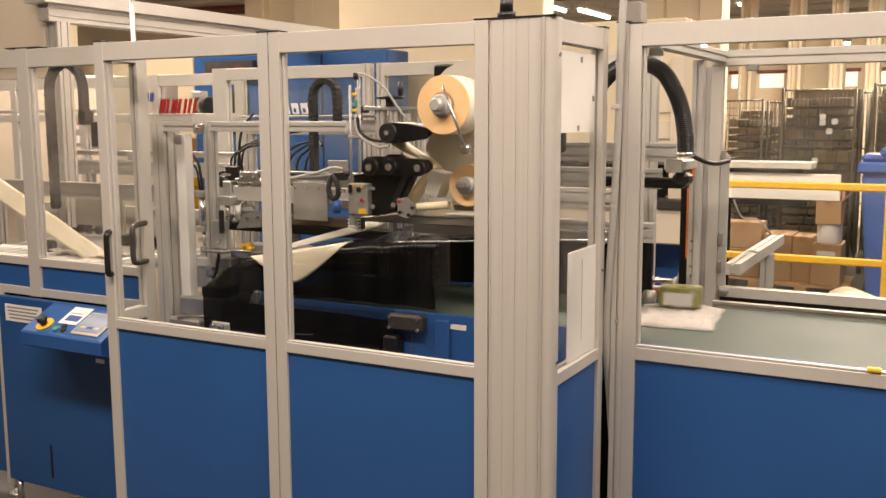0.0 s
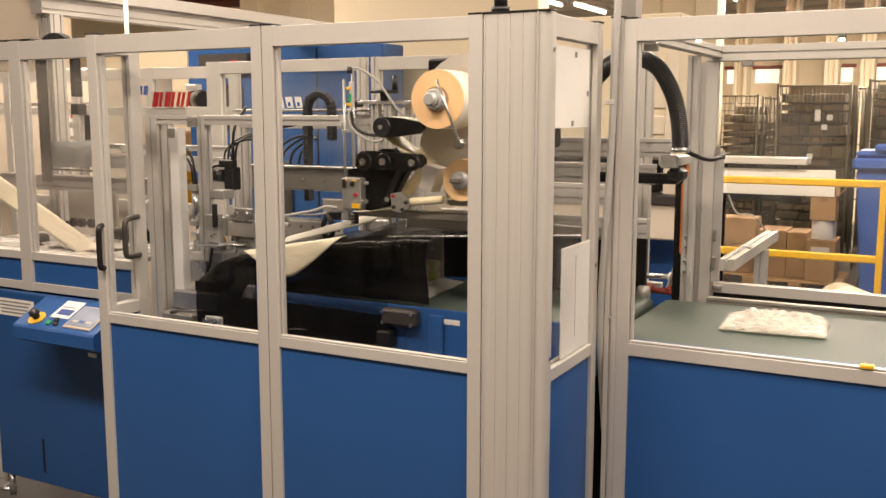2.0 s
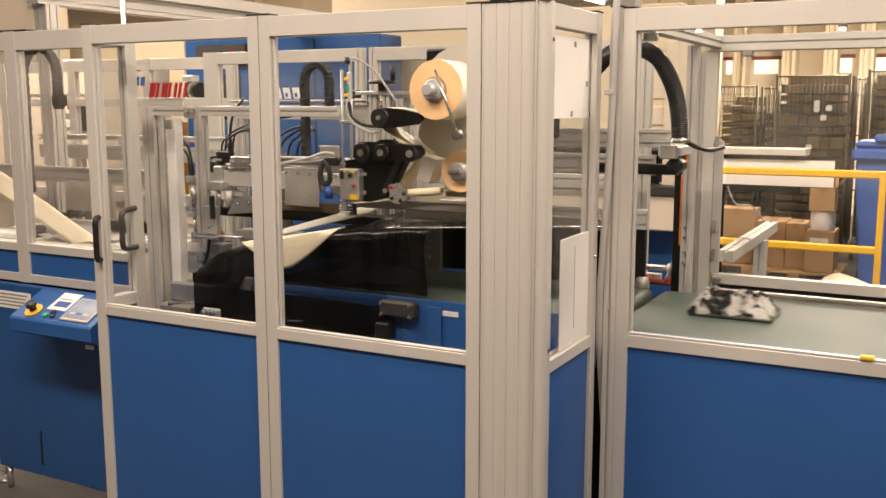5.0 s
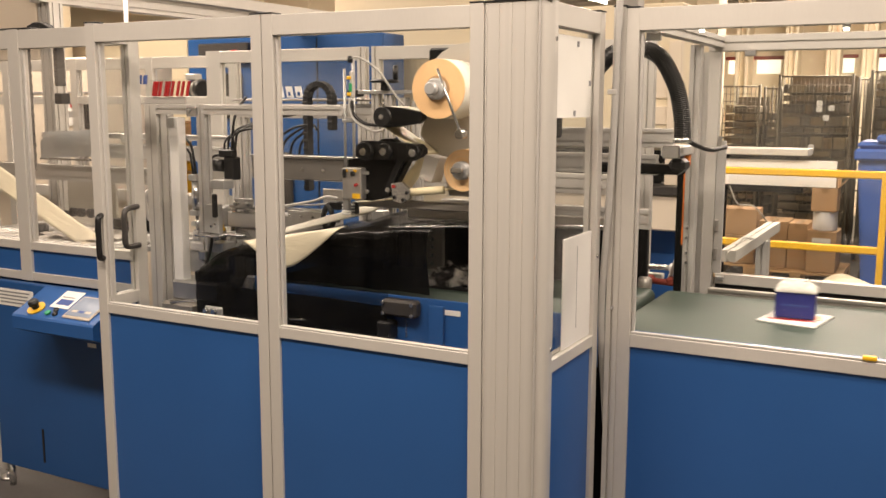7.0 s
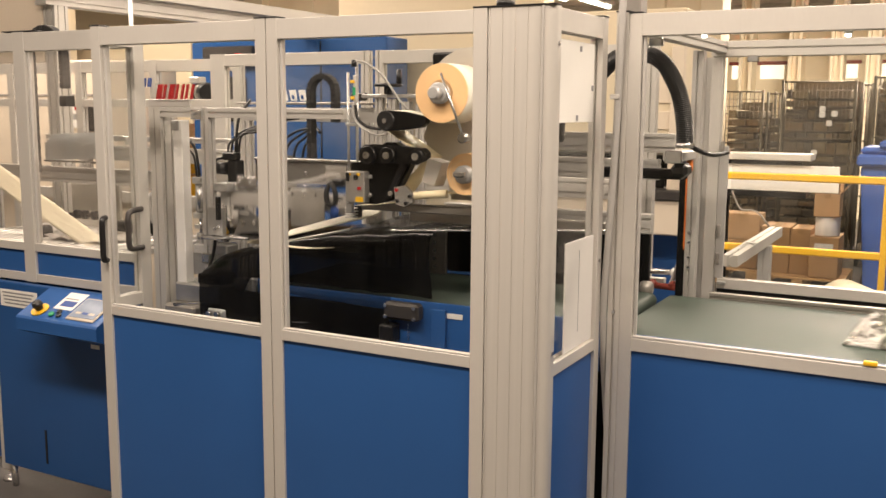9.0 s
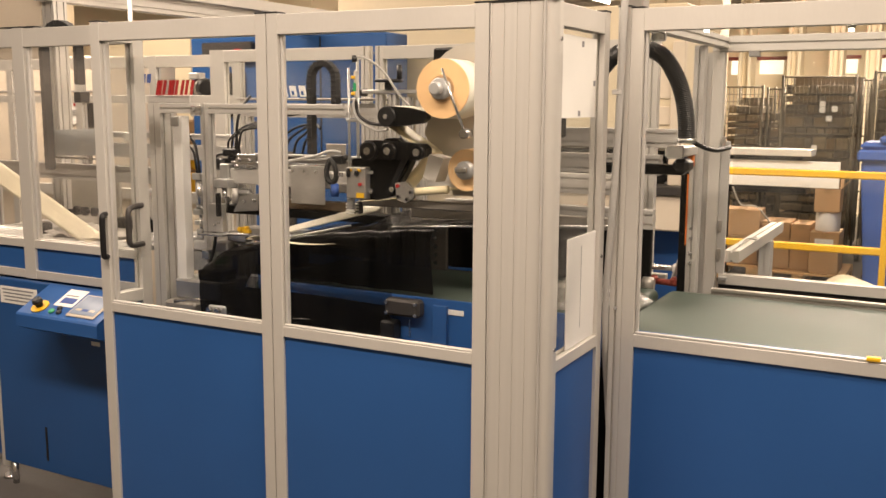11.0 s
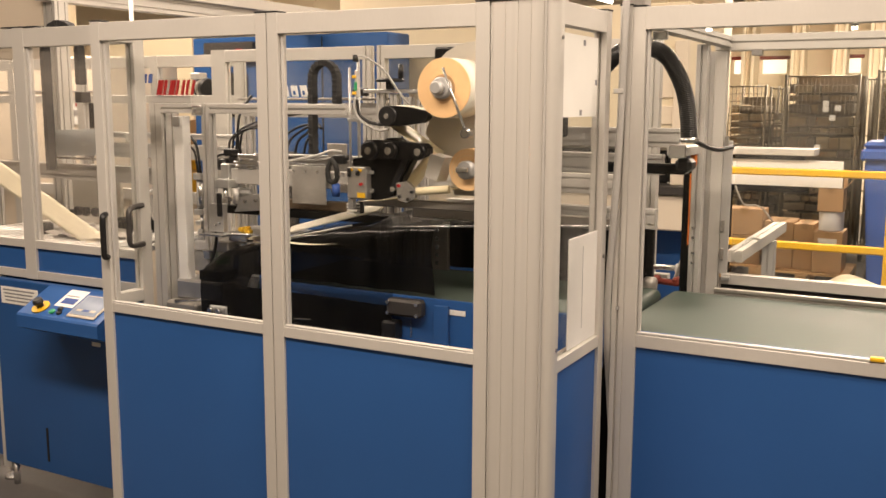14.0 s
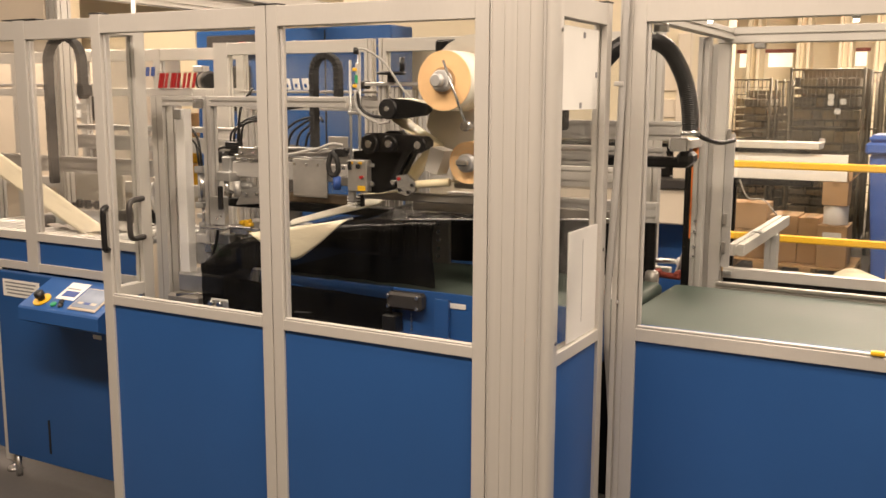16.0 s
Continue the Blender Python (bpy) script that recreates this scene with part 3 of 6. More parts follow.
# ---------- control cabinet and desk ----------
def control_cabinet():
    c = thing("control_cabinet", (-2.05, 0.22, 0), "blue steel control cabinet under the film guard", "cabinet")
    part("body", bx(-2.405, -1.56, 0.215, 0.247, 0.10, 0.925, 0.004), BLUE2, c)
    part("air_slot", bx(-2.131, -2.117, 0.2125, 0.216, 0.15, 0.30, 0.002), BLACK, c, "dark air slot")
    for x in (-2.36, -1.6):
        part("foot", cy((x, 0.232, 0), (x, 0.232, 0.10), 0.014, 12), STEEL, c)
    s = part("notice", bx(-2.36, -2.13, 0.2122, 0.2146, 0.820, 0.893, 0.0005), PAPER, c, "white paper notice with small print")
    for i in range(4):
        part("print_line", bx(-2.345 + 0.004 * i, -2.150 - 0.012 * (i % 2), 0.2112, 0.2120, 0.877 - i * 0.015, 0.883 - i * 0.015), INK, s)
    return c


def control_desk():
    d = thing("control_desk", (-1.8, 0.13, 0.75), "blue sloping control desk with buttons and touch screen", "control panel")
    # side outline in (y, z): back top, front top edge, front bottom
    part("body", prism([(0.213, 0.925), (0.205, 0.93), (0.04, 0.846), (0.034, 0.838), (0.034, 0.79), (0.09, 0.765), (0.213, 0.735)], "x", -2.035, -1.585), BLUE, d)
    tilt = Matrix(((1, 0, 0), (0, 0.8912, -0.4536), (0, 0.4536, 0.8912)))

    def on(u, v, bm):
        """Puts a mesh made round the origin on the slope, u along it, v up it from the front edge."""
        bmesh.ops.transform(bm, matrix=Matrix.Translation(Vector((u, 0.04, 0.846)) + Vector((0, 0.8912, 0.4536)) * v) @ tilt.to_4x4(), verts=bm.verts)
        return bm
    e = part("stop_plate", on(-1.945, 0.045, cy((0, 0, 0), (0, 0, 0.006), 0.036, 28)), YELLOW, d, "yellow emergency stop plate")
    part("stop_knob", on(-1.945, 0.045, cy((0, 0, 0.02), (0, 0, 0.042), 0.021, 24, 0.019, bev=0.004, bm=cy((0, 0, 0.006), (0, 0, 0.02), 0.014, 20))), BLACK, e, "black mushroom stop knob")
    part("push_button", on(-1.862, 0.028, cy((0, 0, 0), (0, 0, 0.010), 0.013, 20, bev=0.003)), GREEN, d, "green push button")
    for u, v in ((-1.838, 0.050), (-1.822, 0.028)):
        part("push_button", on(u, v, cy((0, 0, 0), (0, 0, 0.009), 0.012, 20, bev=0.003)), BLACK, d, "black push button")
    s = part("touch_screen", on(-1.70, 0.082, bx(-0.075, 0.075, -0.066, 0.066, 0, 0.006, 0.003)), BEZEL, d, "grey framed touch screen")
    part("screen_glass", on(-1.70, 0.085, bx(-0.066, 0.066, -0.056, 0.054, 0.006, 0.0075)), SCREENM, s)
    for k in range(3):
        part("screen_key", on(-1.70, 0.085, bx(-0.05 + 0.036 * k, -0.022 + 0.036 * k, -0.036, -0.024, 0.0075, 0.0080)), INKB if k == 1 else BEZEL, s)
    c = part("card", on(-1.842, 0.118, bx(-0.052, 0.052, -0.052, 0.052, 0, 0.0015)), PAPER, d, "white card with blue heading")
    part("heading", on(-1.842, 0.118, bx(-0.034, 0.040, -0.034, 0.000, 0.0016, 0.0022)), INKB, c)
    part("print_line", on(-1.842, 0.118, bx(-0.040, 0.030, 0.010, 0.016, 0.0016, 0.0022)), INK, c)
    part("type_plate", bx(-1.68, -1.635, 0.0885, 0.0905, 0.742, 0.758), WHITE, d)
    return d


control_cabinet()
control_desk()


# ---------- belts ----------
def belt_conveyor(x0, x1, y0, y1, z, label):
    c = thing("belt_conveyor", ((x0 + x1) / 2, (y0 + y1) / 2, 0), label, "conveyor", "belt conveyors")
    o = [(x0 + 0.028 - 0.028 * math.sin(math.pi * k / 10), z - 0.028 + 0.028 * math.cos(math.pi * k / 10)) for k in range(11)]
    o += [(x1 - 0.028 + 0.028 * math.sin(math.pi * k / 10), z - 0.028 - 0.028 * math.cos(math.pi * k / 10)) for k in range(11)]
    part("belt", prism(o, "y", y0 + 0.012, y1 - 0.012), BELT, c, "green conveyor belt")
    for ya, yb in ((y0, y0 + 0.010), (y1 - 0.010, y1)):
        part("side_plate", bx(x0 + 0.02, x1 - 0.02, ya, yb, z - 0.17, z + (0.007 if ya == y0 else -0.004), 0.002), BLUE if ya == y0 else ALU2, c, "blue painted side plate" if ya == y0 else "grey side plate")
    for lx in (x0 + 0.15, x1 - 0.15):
        for ly in (y0 + 0.04, y1 - 0.04):
            part("leg", bar(lx - 0.022, lx + 0.022, ly - 0.022, ly + 0.022, 0, z - 0.17, "z"), ALU2, c)
    return c


con_b = belt_conveyor(-1.32, 0.20, 0.63, 1.27, 0.945, "green belt conveyor with blue side plates inside the guard")
con_c = belt_conveyor(0.235, 3.5, 0.505, 1.27, 0.945, "wide green infeed belt conveyor with blue side plates")
# bearing block, plug and label on the side plate
k = part("bearing_block", bx(-0.658, -0.508, 0.578, 0.629, 0.880, 0.945, 0.010), DARKGREY, con_b, "grey bearing block with bolts")
for bx0 in (-0.645, -0.521):
    for bz in (0.892, 0.933):
        part("bolt", cy((bx0, 0.578, bz), (bx0, 0.568, bz), 0.007, 6), STEEL, k)
part("connector", bx(-0.672, -0.612, 0.568, 0.629, 0.79, 0.858, 0.006), BLACK, con_b, "black plug connector")
part("type_label", bx(-0.435, -0.345, 0.626, 0.629, 0.898, 0.918, 0.001), WHITE, con_b, "small white label")
for i in range(5):
    part("rivet", cy((-0.575, 0.629, 0.80 + i * 0.014), (-0.575, 0.625, 0.80 + i * 0.014), 0.004, 8), STEEL, con_b)
part("upright", bx(-0.47, -0.41, 0.612, 0.6285, 0.5, 0.93, 0.002), BLUE, con_b)
part("catch", bx(-0.29, -0.24, 0.605, 0.629, 0.868, 0.905, 0.006), BLACKM, con_b)


# ---------- film tunnel over the belt ----------
def top_of_film(x):
    pts = ((-1.70, 0.92), (-1.62, 0.985), (-1.52, 1.045), (-1.42, 1.075), (-1.28, 1.105), (-1.10, 1.152), (-0.95, 1.175), (-0.80, 1.193), (-0.65, 1.207), (-0.48, 1.222), (0.0, 1.24))
    for (a, za), (b, zb) in zip(pts, pts[1:]):
        if x <= b:
            return za + (zb - za) * (x - a) / (b - a)
    return pts[-1][1]


def film_tunnel():
    f = thing("film_tunnel", (-1.0, 0.95, 0.9), "shiny black plastic film drawn over the belt as a tunnel", "plastic film")
    rows = []
    for i in range(56):
        x = -1.62 + i * 0.0206
        zt, r = top_of_film(x), []
        zb = 0.962 if x > -1.36 else 0.962 - min(1, (-1.36 - x) / 0.18) * 0.35
        for j in range(30):
            u = j / 29
            if u < 0.4:
                v = u / 0.4
                y, z = 0.652 - 0.045 * v + 0.075 * v ** 6, zb + (zt - zb) * (1 - (1 - v) ** 1.25)
            elif u < 0.75:
                v = (u - 0.4) / 0.35
                y, z = 0.68 + 0.57 * v, zt + (0.008 + 0.034 * math.exp(-((x + 0.75) / 0.10) ** 2)) * math.sin(v * math.pi)
            else:
                v = (u - 0.75) / 0.25
                y, z = 1.25 + 0.03 * v, zt + (0.955 - zt) * v
            n = noise.noise(Vector((x * 5, y * 6, z * 7)))
            r.append((x, y + 0.010 * n, z + 0.008 * noise.noise(Vector((x * 9, y * 9, 3)))))
        rows.append(r)
    part("outer_film", sheet(rows), DARKFILM, f, smooth=True)
    # lower web of film in front of the belt frame, slack below
    rows = []
    for i in range(24):
        x = -1.47 + i * 0.0355
        r = []
        for j in range(14):
            v = j / 13
            y = 0.600 - 0.02 * math.sin(v * 3.0) + 0.012 * noise.noise(Vector((x * 6, v * 4, 0))) + 0.014 * (0.4 - abs(noise.noise(Vector((x * 9 + v * 7, v * 8, 2)))))
            r.append((x + 0.09 * math.sin(v * 2.4) * (i / 23), y, 0.918 - 0.03 * (x > -0.9) * (x + 0.9) - 0.62 * v))
        rows.append(r)
    part("lower_film", sheet(rows), WEBFILM, f, smooth=True)
    rows = []
    for i in range(35):
        x = -1.40 + i * 0.0225
        rows.append([(x, 0.598 + 0.006 * noise.noise(Vector((x * 7, v * 3, 4))), 0.966 - 0.052 * v / 4 - 0.006 * v * noise.noise(Vector((x * 4, 0, 8)))) for v in range(5)])
    part("film_hem", sheet(rows), HEM, f, "thin black film hem over the blue belt frame", smooth=True)
    # crumpled clear film on the top, towards the label head
    rows = []
    for i in range(75):
        x = -0.66 + i * 0.010
        r = []
        for j in range(34):
            y = 0.64 + j * 0.0145
            k = min(1.0, 0.2 + (x + 0.66) * 8)
            q = Vector((x * 24 + 0.6 * y * 24, y * 15, 1))
            r.append((x, y, top_of_film(x) + 0.004 + k * (0.030 * (0.45 - abs(noise.noise(q))) + 0.010 * noise.noise(q * 3.1))))
        rows.append(r)
    part("clear_film", sheet(rows), CLEAR, f, "crumpled clear plastic film", smooth=False)
    # thin rod added in place of a bright highlight streak on the film
    part("film_pin", cy((-1.081, 0.575, 0.819), (-1.002, 0.578, 0.825), 0.0035, 10, 0.001), STEEL, f, "thin steel rod standing in for a highlight on the film")
    return f


film_tunnel()
# inner frame behind the film: dark side wall of the tunnel station
w = thing("bagging_station", (-0.2, 1.2, 0), "black and grey side frames of the bagging station", "machine frame")
part("side_wall", bx(-0.830, -0.737, 1.225, 1.245, 0.93, 1.15, 0.004), GREYM, w, "grey bolted side wall")
part("inner_panel", bx(-0.745, 0.12, 1.25, 1.262, 0.96, 1.2, 0.003), BLACKM, w)
part("side_wall", bx(-0.55, 0.15, 1.30, 1.33, 0.0, 1.22, 0.004), BLACKM, w)
part("cross_plate", bx(-0.60, 0.19, 0.68, 0.72, 1.245, 1.285, 0.003), GREYM, w, "dull grey cross plate")
part("cross_rail", bar(-0.62, 0.24, 0.99, 1.035, 1.216, 1.288, "x"), ALU2, w)
part("bright_edge", cy((-0.66, 0.640, 1.208), (0.19, 0.668, 1.262), 0.004, 10), STEEL, w)
for i in range(5):
    part("bolt", cy((-0.79, 1.225, 0.975 + 0.036 * i), (-0.79, 1.219, 0.975 + 0.036 * i), 0.010, 12), STEEL, w)

# pale forming rod and plates at the film edge
r = thing("forming_rod", (-0.93, 0.7, 1.15), "pale plastic forming rod across the film", "machine part")
rows = []
for i in range(21):
    u = i / 20
    lo, hi = Vector((-1.165, 0.660, 1.148)).lerp(Vector((-0.78, 0.735, 1.250)), u), Vector((-1.165, 0.685, 1.170)).lerp(Vector((-0.73, 0.800, 1.298)), u)
    rows.append([lo.lerp(hi, v / 6) + Vector((0, 0, 0.006 * math.sin(v / 6 * math.pi))) for v in range(7)])
part("blade", sheet(rows, 0.004), LABELW, r, "pale tapered forming blade", True)
part("edge_plate", bx(-1.30, -0.98, 0.66, 0.76, 1.118, 1.126, 0.001), STEEL, r, "bright steel edge plate")
part("edge_strip", cy((-1.32, 0.635, 1.095), (-0.86, 0.66, 1.198), 0.0045, 8), ZINC, r)


def film_flap():
    """Loose corner of cream film; its origin lies on the fold."""
    a, b = Vector((-1.32, 0.592, 1.112)), Vector((-0.83, 0.592, 1.199))
    rows = []
    for i in range(19):
        u = i / 18
        top = a.lerp(b, u)
        depth = 0.135 * min(1.0, (u / 0.46) ** 0.85 if u < 0.46 else 1 - ((u - 0.46) / 0.54) ** 1.15)
        depth = max(depth, 0.004) * (1 if u > 0.02 else 0.6)
        rr = []
        for j in range(9):
            v = j / 8
            rr.append(top + Vector((0.016 * v * (1 - u), -0.012 * math.sin(v * 2.2) - 0.010 * v * math.sin(u * 8), -depth * v)))
        rows.append(rr)
    return single("film_flap", sheet(rows, 0.0008), CREAM, tuple(a), "loose cream corner of plastic film hanging over the black film", "plastic film", smooth=True)


flap = film_flap()


# ---------- label applicator ----------
def label_applicator():
    g = thing("label_applicator", (-0.45, 0.6, 1.25), "label applicator with two orange label rolls and black arms", "label applicator")
    # back plate: a grey plate with a round head
    o = [(-0.02, 1.34), (-0.02, 1.86)]
    o += [(-0.31 + 0.115 * math.cos(math.pi * k / 12) * 1.5, 1.77 + 0.115 * math.sin(math.pi * k / 12)) for k in range(13)]
    o += [(-0.50, 1.62), (-0.52, 1.56), (-0.43, 1.45), (-0.40, 1.34)]
    part("back_plate", prism(o, "y", 0.64, 0.652), PLATE, g, "pale grey back plate")
    part("printer_box", bx(-0.52, -0.05, 0.70, 0.86, 1.55, 1.872, 0.008), BLACKM, g, "dark printer housing with pale lettering bars")
    for i in range(6):
        part("print_bar", bx(-0.455 + i * 0.022, -0.439 + i * 0.022, 0.6985, 0.7005, 1.848, 1.858), WHITE, g)
    # big roll
    c = (-0.345, 1.720)
    b = part("label_roll", ring(c, "y", 0.045, 0.1, 0.452, 0.600, 56), [LABEL], g, "big orange and cream label roll")
    part("roll_skin", ring(c, "y", 0.0985, 0.101, 0.458, 0.598, 56), LABELW, b, "cream label paper skin")
    part("core", ring(c, "y", 0.037, 0.045, 0.447, 0.602, 40), CARD, b)
    h = part("hub", cy((c[0], 0.66, c[1]), (c[0], 0.425, c[1]), 0.036, 32, bev=0.004), HUBALU, b, "machined steel hub")
    part("hub_nose", cy((c[0], 0.425, c[1]), (c[0], 0.392, c[1]), 0.022, 28, bev=0.004), HUBALU, h)
    # small roll
    c = (-0.252, 1.448)
    b = part("label_roll", ring(c, "y", 0.032, 0.071, 0.455, 0.575, 48), [LABEL], g, "small orange backing paper roll")
    for rr in (0.048, 0.060):
        part("roll_groove", ring(c, "y", rr, rr + 0.0010, 0.4542, 0.4555, 48), BACKING, b)
    h = part("hub", cy((c[0], 0.65, c[1]), (c[0], 0.43, c[1]), 0.031, 28, bev=0.004), HUBALU, b, "machined steel hub")
    part("hub_bar", bx(c[0] - 0.022, c[0] + 0.02, 0.405, 0.432, c[1] - 0.008, c[1] + 0.012, 0.004), STEEL, h)
    # swing arm with rod
    part("swing_rod", cy((-0.335, 0.43, 1.786), (-0.252, 0.43, 1.585), 0.0048, 12), STEEL, g, "steel dancer rod")
    part("swing_pivot", cy((-0.247, 0.46, 1.571), (-0.247, 0.415, 1.571), 0.017, 24, bev=0.003), STEEL, g)
    # upper black arm and its roller
    o = [(-0.576 + 0.036 * math.cos(math.pi / 2 + math.pi * k / 12), 1.624 + 0.036 * math.sin(math.pi / 2 + math.pi * k / 12)) for k in range(13)]
    o += [(-0.50, 1.594), (-0.435, 1.602), (-0.415, 1.618), (-0.415, 1.640), (-0.50, 1.656)]
    part("upper_arm", prism(o, "y", 0.47, 0.50), BLACKM, g, "black upper arm")
    part("deflection_roller", cy((-0.576, 0.462, 1.624), (-0.576, 0.62, 1.624), 0.036, 32, bev=0.003), BLACK, g)
    part("axle_end", cy((-0.576, 0.463, 1.624), (-0.576, 0.456, 1.624), 0.009, 16), STEEL, g)
    # label web: from the roll over the roller and back down
    def strip(nm, pts, m, lab=""):
        p = curve_pts([(x, 0, z) for x, z in pts], 6)
        return part(nm, sheet([[(q.x, 0.503, q.z), (q.x, 0.632, q.z)] for q in p], 0.0006), m, g, lab, True)
    strip("label_web", [(-0.345, 1.6185), (-0.42, 1.632), (-0.50, 1.650), (-0.576, 1.661), (-0.604, 1.646), (-0.6135, 1.624)], LABELW, "white label web")
    strip("backing_web", [(-0.6125, 1.618), (-0.600, 1.596), (-0.573, 1.577), (-0.51, 1.540), (-0.452, 1.506), (-0.440, 1.496), (-0.447, 1.482), (-0.49, 1.435), (-0.532, 1.389), (-0.565, 1.355), (-0.62, 1.338)], BACKING, "yellowish backing paper web")
    strip("backing_web", [(-0.73, 1.312), (-0.66, 1.318), (-0.55, 1.332), (-0.47, 1.36), (-0.36, 1.372), (-0.26, 1.379)], BACKING)
    # lower black casting with three lobes
    lobes = ((-0.639, 1.502, 0.034), (-0.556, 1.504, 0.030), (-0.438, 1.503, 0.026))
    o = [(-0.655, 1.327), (-0.622, 1.325), (-0.545, 1.345), (-0.468, 1.478), (-0.412, 1.488), (-0.410, 1.515), (-0.428, 1.531), (-0.515, 1.537), (-0.535, 1.549), (-0.575, 1.548), (-0.60, 1.536), (-0.655, 1.538), (-0.676, 1.522), (-0.682, 1.477), (-0.722, 1.470), (-0.722, 1.445), (-0.655, 1.445)]
    part("lower_body", prism(o, "y", 0.468, 0.500), BLACKM, g, "black drive body")
    o = [(-0.682, 1.482), (-0.60, 1.474), (-0.44, 1.474), (-0.412, 1.488), (-0.410, 1.515), (-0.428, 1.531), (-0.61, 1.541), (-0.655, 1.539), (-0.678, 1.522)]
    part("lobe_arm", prism(o, "y", 0.455, 0.4675), BLACK, g, "black three-lobed arm")
    part("cast_rib", prism([(-0.575, 1.35), (-0.552, 1.352), (-0.485, 1.473), (-0.512, 1.473)], "y", 0.459, 0.468), BLACK, g)
    for lx, lz, lr in lobes:
        kk = part("lobe", cy((lx, 0.458, lz), (lx, 0.440, lz), lr, 28, bev=0.003), BLACK, g)
        part("axle_end", ring((lx, lz), "y", 0.007, 0.013, 0.434, 0.441, 24, bm=cy((lx, 0.441, lz), (lx, 0.436, lz), 0.009, 16)), STEEL, kk, "bright steel axle end")
    for lx, lz in ((-0.545, 1.37), (-0.655, 1.355), (-0.632, 1.36)):
        part("bolt", cy((lx, 0.456, lz), (lx, 0.446, lz), 0.009, 14), STEEL, g)
    part("type_label", bx(-0.655, -0.625, 0.4528, 0.4548, 1.42, 1.432), ZINC, g)
    # small control box with yellow and red marks
    k2 = part("control_box", bx(-0.724, -0.643, 0.43, 0.466, 1.331, 1.443, 0.003), COVER, g, "small grey control box")
    part("warning_label", bx(-0.680, -0.647, 0.4278, 0.4298, 1.335, 1.353), YELLOW, k2, "yellow warning label")
    part("knob", cy((-0.662, 0.43, 1.384), (-0.662, 0.420, 1.384), 0.006, 12), RED, k2, "red knob")
    part("toggle", bx(-0.718, -0.704, 0.42, 0.43, 1.408, 1.44, 0.003), BLACK, k2)
    part("toggle", bx(-0.684, -0.668, 0.42, 0.43, 1.414, 1.432, 0.003), BLACK, k2)
    for x in (-0.706, -0.668):
        part("lamp_cap", bx(x - 0.008, x + 0.008, 0.426, 0.4298, 1.428, 1.438, 0.002), YELLOW, k2, "small yellow lamp cap")
    part("hanger", bx(-0.73, -0.705, 0.44, 0.46, 1.29, 1.331, 0.003), ZINC, g)
    # polished plate and peel bracket
    o = [(-0.405, 1.496), (-0.349, 1.483), (-0.381, 1.401), (-0.429, 1.417)]
    part("tension_block", prism(o, "y", 0.47, 0.545), ALU, g, "polished steel block")
    o = [(-0.520, 1.395), (-0.475, 1.402), (-0.442, 1.372), (-0.445, 1.345), (-0.478, 1.327), (-0.512, 1.335)]
    bk = part("peel_bracket", prism(o, "y", 0.43, 0.446), STEEL, g, "bright peel bracket with black holes")
    for lx, lz, lm in ((-0.508, 1.385, RED), (-0.505, 1.347, BLACK), (-0.455, 1.365, BLACK), (-0.47, 1.34, BLACK)):
        part("boss", cy((lx, 0.43, lz), (lx, 0.425, lz), 0.006, 12), lm, bk)
    part("peel_roller", cy((-0.46, 0.446, 1.365), (-0.33, 0.47, 1.378), 0.014, 18), BACKING, g)
    part("sensor_spot", bx(-0.392, -0.378, 0.455, 0.47, 1.375, 1.383), GREEN, g)
    part("mount_column", bar(-0.20, -0.11, 0.66, 0.75, 1.0, 1.9, "z"), ALU, g)
    for i in range(4):
        part("guide_slat", bx(-0.775, -0.735, 0.50, 0.53, 1.264 + i * 0.011, 1.270 + i * 0.011, 0.001), WHITE, g, "white guide slat")
    part("slat_post", bx(-0.752, -0.742, 0.53, 0.57, 1.262, 1.31, 0.002), BLACK, g)
    part("mount_arm", bx(-0.76, -0.10, 0.56, 0.60, 1.292, 1.322, 0.004), GREYM, g)
    return g


label_applicator()


def air_valve():
    g = thing("air_valve", (-0.8, 0.6, 1.5), "slim pneumatic valve stack with yellow fittings and grey hose", "valve")
    part("post", cy((-0.796, 0.62, 1.32), (-0.796, 0.62, 1.83), 0.006, 12), ZINC, g)
    part("post", cy((-0.836, 0.62, 1.36), (-0.836, 0.62, 1.80), 0.005, 12), ZINC, g)
    part("clamp", bx(-0.845, -0.785, 0.61, 0.63, 1.60, 1.612, 0.002), ZINC, g)
    part("valve_body", bx(-0.804, -0.790, 0.603, 0.622, 1.69, 1.79, 0.003), ALU2, g)
    part("green_band", bx(-0.803, -0.791, 0.600, 0.603, 1.715, 1.745), GREEN, g)
    for z in (1.705, 1.765):
        part("fitting", bx(-0.812, -0.794, 0.596, 0.603, z - 0.006, z + 0.006, 0.002), YELLOW, g, "yellow hose fitting")
    part("elbow", cy((-0.796, 0.6, 1.82), (-0.796, 0.6, 1.845), 0.010, 12), BLACK, g)
    part("hose", tube([(-0.79, 0.6, 1.842), (-0.76, 0.62, 1.835), (-0.71, 0.66, 1.79), (-0.66, 0.7, 1.70), (-0.62, 0.72, 1.65)], 0.0045, 8), GREYCABLE, g, "pale air hose")
    part("hose", tube([(-0.80, 0.6, 1.69), (-0.80, 0.6, 1.64), (-0.77, 0.6, 1.60), (-0.70, 0.6, 1.57), (-0.64, 0.58, 1.575)], 0.005, 8), GREYCABLE, g)
    part("hose", tube([(-0.79, 0.6, 1.68), (-0.78, 0.6, 1.63), (-0.74, 0.6, 1.60), (-0.68, 0.6, 1.59)], 0.006, 8), BLACK, g)
    return g


air_valve()


